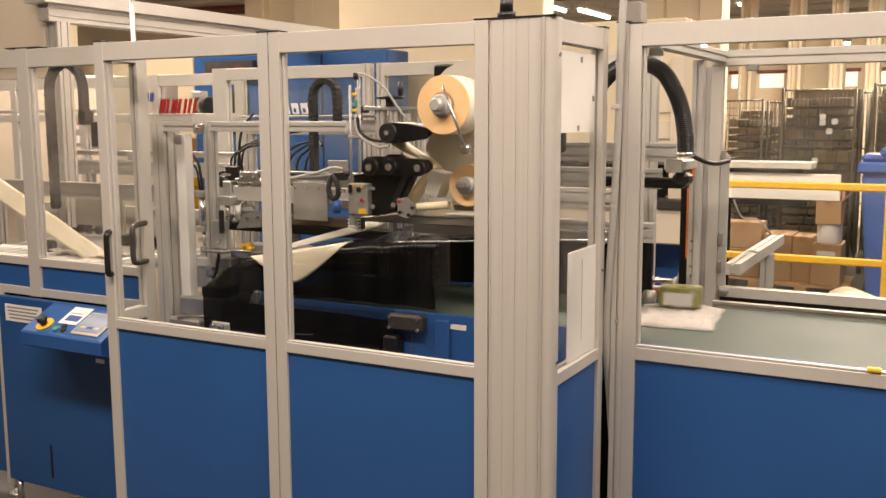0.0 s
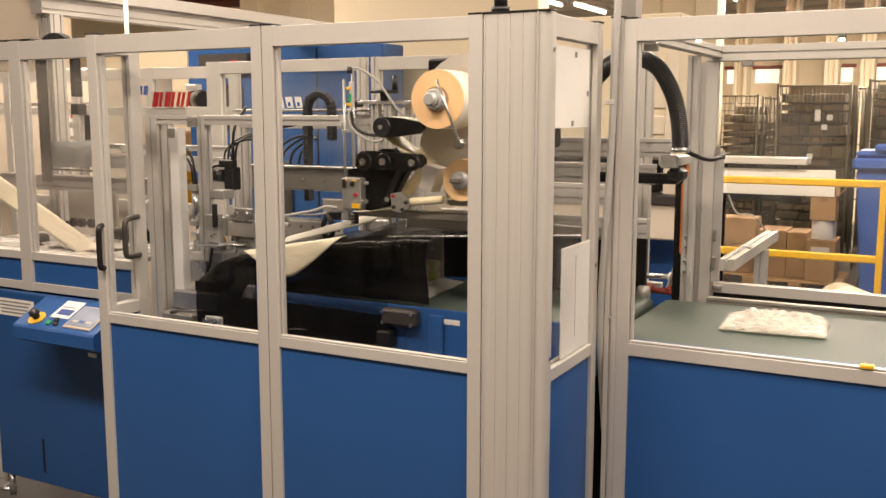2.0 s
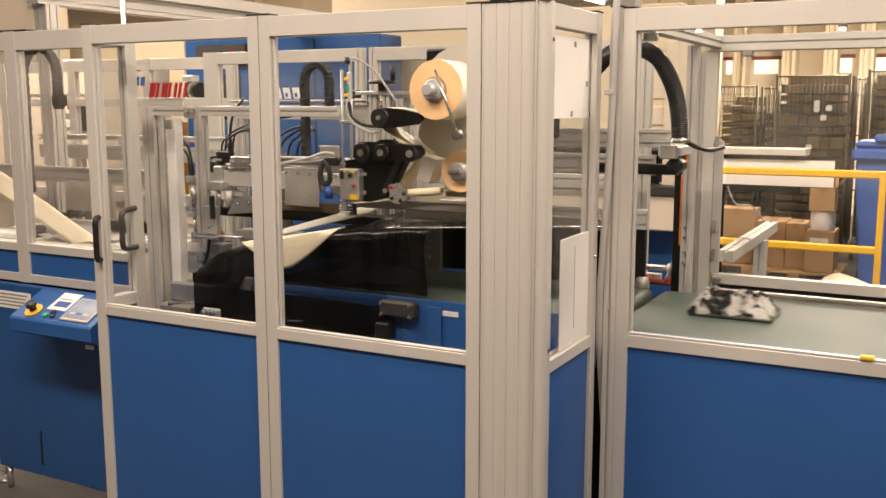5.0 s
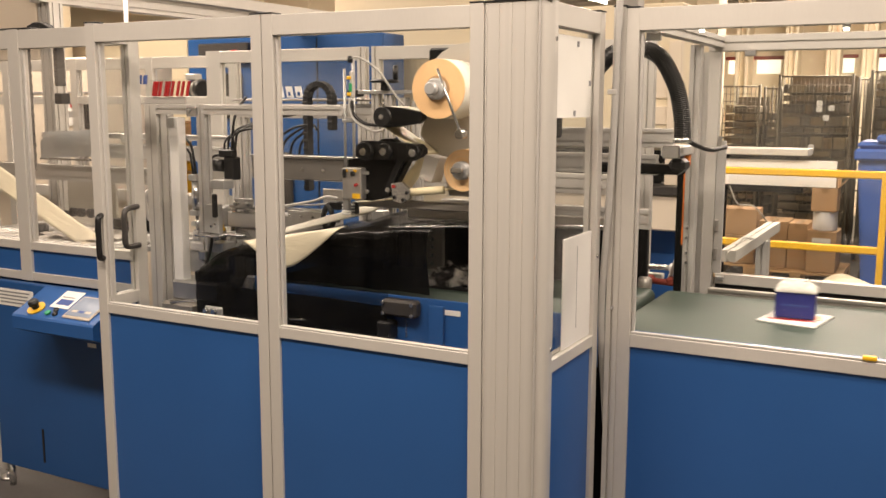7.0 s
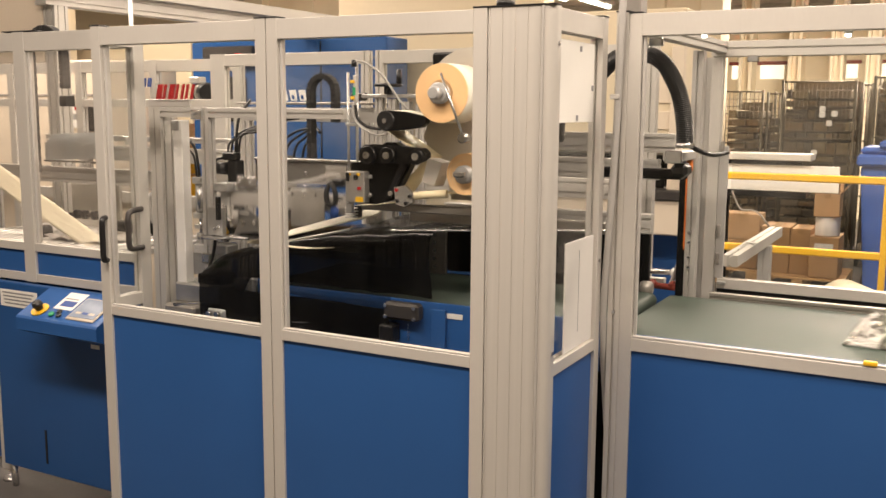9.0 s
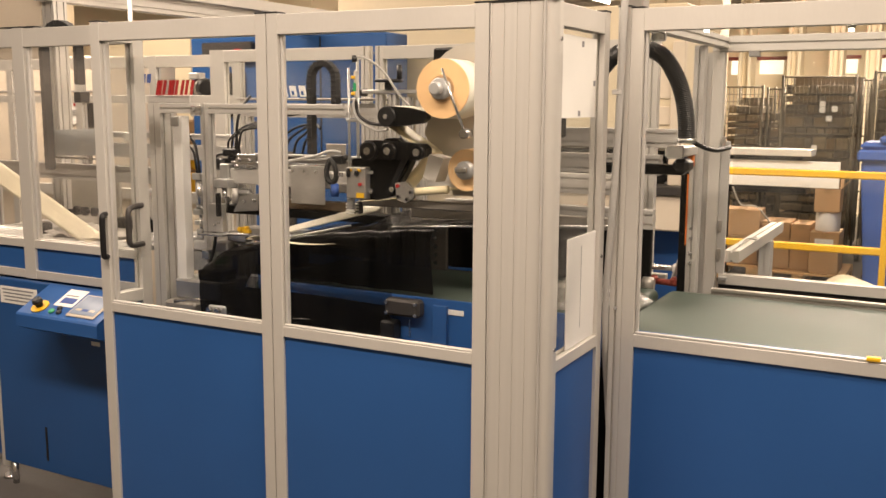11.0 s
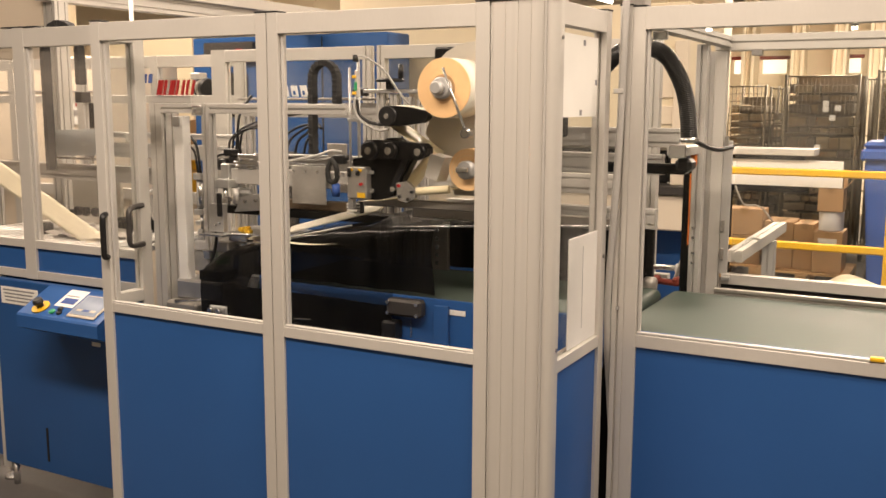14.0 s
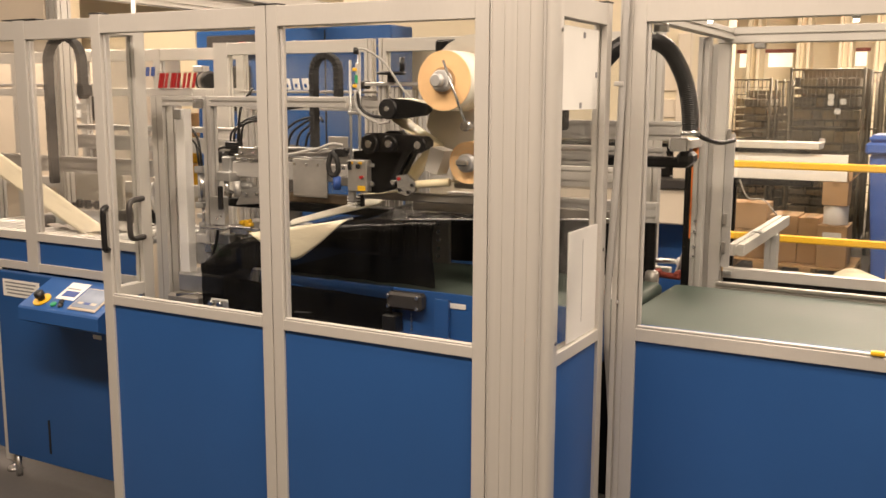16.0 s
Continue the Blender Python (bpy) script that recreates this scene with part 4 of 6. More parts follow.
# ---------- inner frame of the bagging station ----------
def station_gantry():
    g = thing("station_gantry", (-1.7, 0.8, 0), "slotted aluminium gantry inside the guard", "machine frame")
    y = 0.75
    part("column", bar(-1.999, -1.930, y, y + 0.09, 0, 1.666, "z", "-y"), ALU, g)
    part("column_strip", bx(-1.967, -1.963, y - 0.001, y + 0.002, 0, 1.66), GREYM, g)
    part("cover_strip", bx(-1.838, -1.785, y - 0.02, y + 0.03, 0.55, 1.61, 0.003), STRIPW, g, "white cover strip")
    part("cover_head", bx(-1.842, -1.800, y - 0.025, y - 0.005, 1.565, 1.607, 0.002), ZINC, g)
    part("column", bar(-1.698, -1.653, y + 0.002, y + 0.047, 0.935, 1.665, "z"), ALU2, g)
    part("column_shoe", bx(-1.73, -1.60, y - 0.01, y + 0.10, 0.89, 0.935, 0.004), BLACKM, g)
    part("base_block", bx(-1.85, -1.58, y - 0.03, y + 0.16, 0.80, 0.89, 0.01), ZINC, g)
    part("base_leg", bar(-1.76, -1.67, y, y + 0.09, 0, 0.80, "z"), ALU2, g)
    part("top_beam", bar(-1.930, -1.698, y, y + 0.045, 1.622, 1.664, "x"), ALU2, g)
    part("top_beam", bar(-1.653, -0.95, y, y + 0.045, 1.622, 1.664, "x"), ALU2, g)
    part("corner_plate", bx(-1.745, -1.685, y - 0.008, y - 0.001, 1.612, 1.655, 0.003), STEEL, g, "bright corner plate")
    part("corner_bolt", cy((-1.725, y - 0.008, 1.638), (-1.725, y - 0.016, 1.638), 0.008, 6), STEEL, g)
    # rear beam with bright top strip
    part("rear_beam", bar(-1.95, -1.05, 1.30, 1.345, 1.60, 1.668, "x"), ALU2, g)
    part("beam_cover", bx(-1.95, -1.06, 1.29, 1.35, 1.68, 1.692, 0.002), GREYM, g)
    for x in (-1.93, -1.20, -1.12):
        part("rear_column", bar(x, x + 0.045, 1.30, 1.345, 0, 1.60, "z"), ALU2, g)
    for i, x in enumerate((-1.10, -1.03, -0.96, -0.89)):
        part("guide_column", bar(x, x + 0.038, 1.22, 1.258, 0.95, 1.72 - 0.012 * i, "z"), ALU2, g)
    part("guide_head", bx(-1.16, -0.84, 1.205, 1.27, 1.712, 1.728, 0.002), ZINC, g)
    part("sensor_block", bx(-1.235, -1.165, 1.23, 1.27, 1.70, 1.735, 0.005), BLACK, g)
    w = part("hand_wheel", cy((-1.015, 1.2, 1.760), (-1.015, 1.2, 1.774), 0.064, 32, bev=0.004), BLACK, g, "black hand wheel")
    part("wheel_hub", cy((-1.015, 1.2, 1.728), (-1.015, 1.2, 1.76), 0.018, 18), BLACK, w)
    part("wheel_grip", cy((-0.960, 1.2, 1.774), (-0.960, 1.2, 1.835), 0.012, 16, bev=0.003), BLACK, w)
    # bracket with bright lip
    part("bracket", bx(-1.614, -1.535, 0.69, 0.72, 1.12, 1.243, 0.004), ZINC, g)
    part("bracket_lip", bx(-1.63, -1.50, 0.64, 0.72, 1.108, 1.118, 0.002), STEEL, g)
    part("bracket_clip", bx(-1.555, -1.535, 0.67, 0.69, 1.19, 1.29, 0.004), BLACK, g)
    for z in (1.15, 1.16):
        part("bolt", cy((-1.575 + (z - 1.15) * 2, 0.69, z), (-1.575 + (z - 1.15) * 2, 0.684, z), 0.006, 8), STEEL, g)
    return g


station_gantry()


def brand_sign():
    """Red slanted sign bars on a clear sheet."""
    s = thing("brand_sign", (-1.82, 0.74, 1.68), "red slanted sign bars on a clear sheet above the gantry", "sign")
    for x0, x1 in ((-1.935, -1.872), (-1.864, -1.801), (-1.793, -1.712)):
        mid = (x0 + x1) / 2 - 0.002
        bars = [[(u, 1.700), (u + 0.011, 1.700), (u + 0.027, 1.764), (u + 0.016, 1.764)] for u in (x0, mid - 0.013, x1 - 0.025)]
        for b in bars:
            part("sign_bar", prism(b, "y", 0.734, 0.741), RED, s, "red sign bar")
    part("sign_bracket", bx(-1.99, -1.75, 0.748, 0.756, 1.667, 1.70, 0.002), ALU2, s)
    part("sign_bracket", bx(-1.95, -1.73, 0.747, 0.751, 1.690, 1.772, 0.001), GLASSB, s, "clear backing sheet")
    return s


brand_sign()


# ---------- sealing jaw, its chain and the gripper ----------
def sealing_jaw():
    g = thing("sealing_jaw", (-1.35, 0.85, 1.3), "grey sealing jaw carriage with steel cover plate and black motor", "sealing jaw")
    part("end_block", bx(-1.652, -1.60, 0.81, 0.93, 1.318, 1.405, 0.006), ZINC, g)
    part("beam", bx(-1.60, -1.05, 0.82, 0.92, 1.318, 1.385, 0.004), ALU2, g)
    part("beam_rail", bx(-1.585, -1.10, 0.815, 0.86, 1.402, 1.418, 0.003), STEEL, g, "bright guide rail")
    for x in (-1.57, -1.50, -1.43, -1.36):
        part("clamp", bx(x, x + 0.03, 0.81, 0.87, 1.385, 1.402, 0.003), STEEL, g)
    part("cover_plate", bx(-1.252, -1.078, 0.798, 0.803, 1.252, 1.405, 0.002), COVER, g, "bright steel cover plate")
    part("cover_fold", bx(-1.252, -1.078, 0.798, 0.84, 1.405, 1.410, 0.001), COVER, g)
    for x in (-1.24, -1.18, -1.12):
        part("plate_screw", cy((x, 0.798, 1.388), (x, 0.793, 1.388), 0.006, 10), STEEL, g)
    part("jaw_bar", bx(-1.64, -0.80, 0.83, 0.90, 1.185, 1.222, 0.003), BLACKM, g, "dark jaw bar")
    part("heater_bar", bx(-1.56, -0.98, 0.845, 0.885, 1.222, 1.262, 0.003), mat("hot_bar", (0.20, 0.15, 0.10), 0.5, 0.6, 0.2), g, "heat-stained heater bar")
    part("hanger", bx(-1.60, -1.575, 0.84, 0.89, 1.20, 1.32, 0.003), STEEL, g)
    part("jaw_bridge", bx(-1.575, -1.48, 0.815, 0.84, 1.255, 1.30, 0.02), ZINC, g)
    part("cylinder", cy((-1.615, 0.80, 1.20), (-1.615, 0.80, 1.318), 0.011, 16), STEEL, g)
    part("cylinder", cy((-1.555, 0.80, 1.235), (-1.555, 0.80, 1.30), 0.014, 16), ALU2, g)
    part("bracket", bx(-1.545, -1.44, 0.80, 0.815, 1.40, 1.45, 0.004), STEEL, g)
    for a in (-1.53, -1.47):
        part("bolt", cy((a, 0.80, 1.425), (a, 0.79, 1.425), 0.009, 6), STEEL, g)
    # right end: hose loop, blue fitting, cable bundle
    part("hose_loop", tube([(-1.05, 0.80, 1.445), (-1.062, 0.79, 1.40), (-1.056, 0.79, 1.360), (-1.032, 0.79, 1.350), (-1.014, 0.79, 1.375), (-1.018, 0.785, 1.415), (-1.04, 0.80, 1.447), (-0.97, 0.81, 1.452)], 0.011, 10), RUBBER, g, "black hose loop")
    part("air_fitting", cy((-1.03, 0.80, 1.29), (-1.03, 0.80, 1.345), 0.017, 16, bev=0.003), BINBLUE, g, "blue air fitting")
    part("hose_clip", bx(-1.03, -0.985, 0.785, 0.80, 1.375, 1.39, 0.002), STEEL, g)
    part("bundle", tube([(-1.38, 0.84, 1.41), (-1.28, 0.82, 1.425), (-1.20, 0.81, 1.44), (-1.12, 0.80, 1.455), (-1.06, 0.81, 1.475), (-1.02, 0.83, 1.47)], 0.006, 8), GREYCABLE, g, "grey cable bundle")
    part("bundle", tube([(-1.36, 0.86, 1.405), (-1.25, 0.83, 1.43), (-1.15, 0.82, 1.435), (-1.05, 0.83, 1.445), (-0.98, 0.85, 1.43)], 0.004, 8), GREYCABLE, g)
    part("rear_arm", bx(-1.10, -0.86, 0.86, 0.92, 1.30, 1.34, 0.004), GREYM, g)
    o = [(-1.564, 1.198), (-1.521, 1.267), (-1.427, 1.284), (-1.429, 1.211)]
    part("lever_plate", prism(o, "y", 0.796, 0.806), ZINC, g, "slanted steel lever plate")
    for x, z in ((o[1][0] + 0.02, o[1][1] - 0.02), (o[2][0] - 0.015, o[2][1] - 0.03)):
        part("bolt", cy((x, 0.796, z), (x, 0.786, z), 0.008, 8), STEEL, g)
    part("lever_link", cy((-1.60, 0.80, 1.245), (-1.545, 0.80, 1.265), 0.007, 10), STEEL, g)
    part("clevis", bx(-1.625, -1.595, 0.785, 0.815, 1.225, 1.262, 0.005), STEEL, g)
    part("hose_block", bx(-1.035, -0.985, 0.79, 0.825, 1.425, 1.462, 0.006), BLACK, g, "black hose block")
    part("backing_plate", bx(-1.111, -1.012, 0.856, 0.862, 1.437, 1.503, 0.002), GREYM, g)
    part("rear_slide", bx(-0.90, -0.84, 0.90, 0.95, 1.26, 1.42, 0.004), ZINC, g)
    return g


def cable_chain(x, y, z, w, left, right, label, base):
    """An arch of black chain links: crown at z, legs going down by left and right, w wide."""
    g = thing("cable_chain", base, label, "cable chain")
    r = w / 2
    pts = [(x - r, z - r - left * (1 - k / 12)) for k in range(12)]
    pts += [(x - r * math.cos(math.pi * k / 10), z - r + r * math.sin(math.pi * k / 10)) for k in range(11)]
    pts += [(x + r, z - r - right * k / 6) for k in range(1, 7)]
    for (x0, z0), (x1, z1) in zip(pts, pts[1:]):
        d = Vector((x1 - x0, 0, z1 - z0))
        L = d.length
        b = bx(-L * 0.54, L * 0.54, -0.022, 0.022, -0.0135, 0.0135, 0.003)
        bx(-L * 0.2, L * 0.2, -0.024, 0.024, -0.0145, 0.0145, 0.002, b)
        a = -math.atan2(d.z, d.x)
        bmesh.ops.transform(b, matrix=Matrix.Translation(((x0 + x1) / 2, y, (z0 + z1) / 2)) @ Matrix.Rotation(a, 4, "Y"), verts=b.verts)
        part("link", b, RUBBER, g)
    return g


jaw = sealing_jaw()
chain_b = cable_chain(-1.363, 1.2, 1.848, 0.135, 0.42, 0.14, "black plastic cable chain arched behind the beam", (-1.363, 1.2, 1.5))
chain_a = cable_chain(-2.598, 0.8, 1.938, 0.235, 0.58, 0.17, "black plastic cable chain arched in the film guard", (-2.598, 0.8, 1.6))
chain_block = part("chain_block", bx(-2.50, -2.45, 0.775, 0.83, 1.665, 1.715, 0.004), BLACK, chain_a, "black chain end block")


def gripper():
    g = thing("film_gripper", (-1.5, 0.76, 1.12), "steel film gripper with yellow fittings", "gripper")
    part("body", bx(-1.56, -1.455, 0.745, 0.79, 1.075, 1.118, 0.004), STEEL, g)
    part("finger", bx(-1.46, -1.37, 0.735, 0.755, 1.098, 1.112, 0.003), STEEL, g)
    for x, z in ((-1.485, 1.132), (-1.462, 1.136), (-1.452, 1.122)):
        part("fitting", cy((x, 0.735, z), (x, 0.77, z), 0.0095, 12, bm=cy((x, 0.75, z), (x + 0.006, 0.75, z - 0.03), 0.006, 10)), YELLOW, g, "yellow air fitting")
    part("slide", bx(-1.60, -1.50, 0.77, 0.80, 1.06, 1.075, 0.002), ZINC, g)
    return g


grip = gripper()


def lower_jaw_station():
    g = thing("lower_jaw", (-1.5, 0.9, 0.9), "steel lower jaw beam and fittings by the film", "machine part")
    part("beam", bx(-1.56, -0.95, 0.84, 0.93, 1.085, 1.125, 0.003), ALU2, g)
    part("guide", bx(-1.62, -1.54, 0.72, 0.80, 1.03, 1.075, 0.005), ZINC, g)
    part("rod", cy((-1.66, 0.70, 1.112), (-1.40, 0.70, 1.118), 0.006, 10), STEEL, g)
    part("hose", tube([(-1.63, 0.72, 1.19), (-1.60, 0.70, 1.16), (-1.585, 0.70, 1.10), (-1.60, 0.70, 1.03), (-1.63, 0.71, 0.98)], 0.007, 8), BLACK, g)
    part("plate", bx(-1.525, -1.43, 0.572, 0.585, 0.755, 0.83, 0.006), ZINC, g)
    for a in (-1.51, -1.465):
        part("bolt", cy((a, 0.572, 0.81), (a, 0.555, 0.81), 0.012, 8), STEEL, g)
    part("plate_arm", bx(-1.50, -1.46, 0.585, 0.66, 0.77, 0.80, 0.003), ZINC, g)
    part("green_guide", prism([(-1.665, 0.958), (-1.595, 0.972), (-1.60, 1.000), (-1.655, 0.992)], "y", 0.775, 0.795), GREEN, g, "small green plastic guide")
    part("guide_rod", cy((-1.70, 0.76, 1.005), (-1.56, 0.74, 1.055), 0.007, 10), STEEL, g)
    part("clamp_block", bx(-1.70, -1.655, 0.735, 0.775, 0.985, 1.03, 0.005), STEEL, g)
    part("stand", bar(-1.50, -1.455, 0.66, 0.70, 0, 0.80, "z"), BLACKM, g)
    return g


lower_jaw_station()


def air_cylinder():
    g = thing("air_cylinder", (-1.78, 0.8, 1.2), "small steel air cylinder with black hoses beside the column", "air cylinder")
    x = -1.755
    part("barrel", cy((x, 0.8, 1.20), (x, 0.8, 1.33), 0.02, 20, bev=0.003), STEEL, g)
    part("head", bx(x - 0.025, x + 0.025, 0.775, 0.825, 1.33, 1.36, 0.003), ZINC, g)
    part("head", bx(x - 0.025, x + 0.025, 0.775, 0.825, 1.175, 1.20, 0.003), ZINC, g)
    part("rod", cy((x, 0.8, 1.06), (x, 0.8, 1.18), 0.008, 12), STEEL, g)
    part("clevis", bx(x - 0.018, x + 0.022, 0.785, 0.815, 1.06, 1.11, 0.004), STEEL, g)
    part("cross_arm", bx(x - 0.04, x + 0.10, 0.80, 0.83, 1.125, 1.145, 0.002), ZINC, g)
    part("block", bx(x - 0.04, x + 0.07, 0.78, 0.86, 0.92, 1.02, 0.006), ZINC, g)
    part("block", bx(x - 0.02, x + 0.05, 0.765, 0.86, 1.02, 1.06, 0.004), ALU2, g)
    part("hose", tube([(x + 0.01, 0.79, 1.36), (x + 0.012, 0.78, 1.42), (x - 0.01, 0.79, 1.48), (x - 0.05, 0.80, 1.52)], 0.006, 8), BLACK, g)
    part("hose", tube([(x - 0.005, 0.79, 1.36), (x - 0.002, 0.78, 1.40), (x - 0.02, 0.79, 1.45), (x - 0.06, 0.80, 1.48)], 0.005, 8), BLACK, g)
    return g


air_cylinder()
# dark machinery under the column
u = thing("base_unit", (-1.75, 0.9, 0), "dark oily base plates under the gantry column", "machine part")
part("deck", bx(-1.98, -1.50, 0.62, 1.2, 0.70, 0.745, 0.004), BLACKM, u)
part("deck_support", bx(-1.95, -1.55, 0.66, 1.1, 0, 0.70, 0.004), BLACKM, u)
for dz, dx in ((0.02, 0.0), (0.05, 0.03)):
    part("rail", cy((-1.83 + dx, 0.66, 0.75 + dz), (-1.56 + dx, 0.80, 0.77 + dz), 0.008, 10), STEEL, u)
part("gear_block", bx(-1.86, -1.68, 0.66, 0.74, 0.745, 0.80, 0.01), GREYM, u)
# thin dark cables hanging behind the beam
cb = thing("cable_loom", (-1.55, 1.25, 1.3), "thin black cables looping behind the beam", "cable")
for k in range(4):
    part("cable", tube([(-1.68 + 0.05 * k, 1.24, 1.36), (-1.66 + 0.05 * k, 1.25, 1.48), (-1.58 + 0.03 * k, 1.27, 1.55 - 0.012 * k), (-1.47, 1.28, 1.57), (-1.42, 1.25, 1.55)], 0.006, 8), BLACK, cb)


def jaw_drive():
    g = thing("jaw_drive", (-1.62, 0.86, 1.3), "black drive motor and cables on the gantry column", "motor")
    part("motor", cy((-1.695, 0.85, 1.398), (-1.635, 0.85, 1.398), 0.027, 24, bev=0.005), BLACK, g, "black round motor")
    part("motor_cap", cy((-1.70, 0.85, 1.398), (-1.694, 0.85, 1.398), 0.020, 20), DARKGREY, g)
    part("mount", bx(-1.635, -1.580, 0.845, 0.90, 1.335, 1.435, 0.005), BLACK, g, "black motor mount")
    part("mount_top", bx(-1.66, -1.58, 0.84, 0.88, 1.435, 1.47, 0.006), BLACK, g)
    part("lever", tube([(-1.70, 0.84, 1.425), (-1.67, 0.83, 1.44), (-1.64, 0.83, 1.445)], 0.006, 8), BLACK, g)
    part("arm", bx(-1.653, -1.575, 0.775, 0.845, 1.30, 1.34, 0.004), ZINC, g)
    for k in range(4):
        part("cable", tube([(-1.64 + 0.02 * k, 0.86, 1.46), (-1.635 + 0.024 * k, 0.87, 1.51 + 0.012 * k), (-1.59 + 0.03 * k, 0.92, 1.565), (-1.50 + 0.03 * k, 1.0, 1.60 + 0.01 * k), (-1.42, 1.1, 1.62)], 0.0048, 8), BLACK, g, "black cable")
    part("cable", tube([(-1.60, 0.88, 1.45), (-1.605, 0.88, 1.54), (-1.60, 0.9, 1.63), (-1.58, 0.95, 1.70)], 0.006, 8), BLACK, g, "black cable")
    return g


jaw_drive()
fb = thing("feed_beam", (-1.2, 1.05, 1.3), "wide grey feed beam behind the sealing jaw", "machine part")
part("beam", bx(-1.62, -0.90, 1.02, 1.06, 1.335, 1.43, 0.004), mat("dull_beam", (0.19, 0.18, 0.165), 0.45, 0.3, 0.2), fb)
part("beam_edge", bx(-1.62, -0.90, 1.01, 1.06, 1.43, 1.442, 0.002), ZINC, fb)
for k in range(6):
    part("bolt", cy((-1.55 + 0.11 * k, 1.02, 1.38), (-1.55 + 0.11 * k, 1.012, 1.38), 0.009, 8), STEEL, fb)
for k in range(2):
    part("hanger", bx(-1.58 + 0.6 * k, -1.54 + 0.6 * k, 1.06, 1.30, 1.36, 1.42, 0.003), ALU2, fb)


# ---------- film unwind behind the left guard ----------
def film_unwind():
    g = thing("film_unwind", (-2.8, 1.0, 0), "slotted aluminium film unwind frame", "machine frame")
    for z in (1.285,):
        part("long_beam", bar(-3.3, -1.98, 0.90, 0.945, z, z + 0.078, "x"), ALU2, g)
    part("rear_beam", bar(-3.6, -2.1, 1.5, 1.545, 1.36, 1.44, "x"), ALU2, g)
    part("rear_beam", bar(-3.6, -2.1, 1.5, 1.545, 1.47, 1.50, "x"), ALU2, g)
    for x in (-3.32, -2.05):
        part("leg", bar(x, x + 0.045, 0.90, 0.945, 0, 1.285, "z"), ALU2, g)
    for x in (-3.3, -2.75, -2.15):
        part("rear_leg", bar(x, x + 0.045, 1.5, 1.545, 0, 1.36, "z"), ALU2, g)
    part("table", bx(-3.2, -2.05, 0.62, 1.25, 0.99, 1.015, 0.003), ZINC, g, "steel roller table")
    for k in range(14):
        part("roller", cy((-3.15 + k * 0.08, 0.60, 1.022), (-3.15 + k * 0.08, 1.2, 1.022), 0.012, 12), ALU2, g)
    part("tank", bx(-2.48, -2.33, 0.95, 1.10, 1.015, 1.10, 0.01), BLACKM, g)
    part("lamp_spot", bx(-2.78, -2.70, 1.18, 1.20, 1.17, 1.185, 0.003), YELLOW, g)
    t = part("tag", bx(-3.065, -3.000, 0.885, 0.888, 1.17, 1.25, 0.002), WHITE, g, "red and white hanging tag")
    for z in (1.19, 1.222):
        part("tag_print", bx(-3.062, -3.003, 0.8835, 0.8848, z, z + 0.022), RED, t)
    part("clamp_rod", cy((-2.60, 0.80, 1.142), (-2.40, 0.80, 1.150), 0.010, 12), BLACK, g)
    for x in (-2.545, -2.49, -2.425):
        part("clamp", bx(x - 0.016, x + 0.016, 0.785, 0.815, 1.126, 1.168, 0.006), BLACK, g, "black clamp")
    part("foot_block", cy((-2.72, 0.75, 1.015), (-2.72, 0.75, 1.085), 0.035, 20, bev=0.008), BLACK, g, "black rubber buffer")
    part("stand_plate", bx(-2.98, -2.62, 1.14, 1.16, 1.015, 1.26, 0.004), PLATE, g)
    part("hose", tube([(-2.09, 0.9, 1.28), (-2.13, 0.88, 1.25), (-2.15, 0.88, 1.20), (-2.14, 0.9, 1.12)], 0.014, 10), GREYCABLE, g)
    return g


film_unwind()


def film_web():
    rows = []
    for i in range(24):
        u = i / 23
        x, z = -3.45 + 1.17 * u, 1.60 - 0.535 * u
        rows.append([(x + 0.02 * v, 0.70 - 0.05 * v, z - 0.105 * v * (1 - 0.2 * u) + 0.006 * noise.noise(Vector((x * 6, v * 3, 0)))) for v in [j / 6 for j in range(7)]])
    o = sheet(rows, 0.001)
    return single("film_web", o, CREAM, (-2.86, 0.75, 1.02), "cream plastic film web running down to the roller table", "plastic film", smooth=True)


film_web()
rows = []
for i in range(12):
    x = -2.62 + i * 0.035
    rows.append([(x, 0.66 + j * 0.04, 1.036 + 0.035 * abs(noise.noise(Vector((x * 9, j * 0.7, 4))))) for j in range(9)])
single("film_scrap", sheet(rows, 0.001), BAGW, (-2.43, 0.8, 1.034), "crumpled white film lying on the roller table", "plastic film", smooth=True)


def swing_plate():
    g = thing("dancer_plate", (-2.6, 0.85, 1.45), "pale grey dancer plate on the film unwind", "machine part")
    o = [(-2.80, 1.40), (-2.37, 1.42), (-2.37, 1.545), (-2.74, 1.53), (-2.80, 1.48)]
    part("plate", prism(o, "y", 0.84, 0.85), mat("pale_grey_sheet", (0.66, 0.70, 0.71), 0.45, 0.0, 0.08), g)
    part("plate_edge", bx(-2.80, -2.37, 0.83, 0.85, 1.392, 1.402, 0.002), STEEL, g)
    return g


dancer = swing_plate()


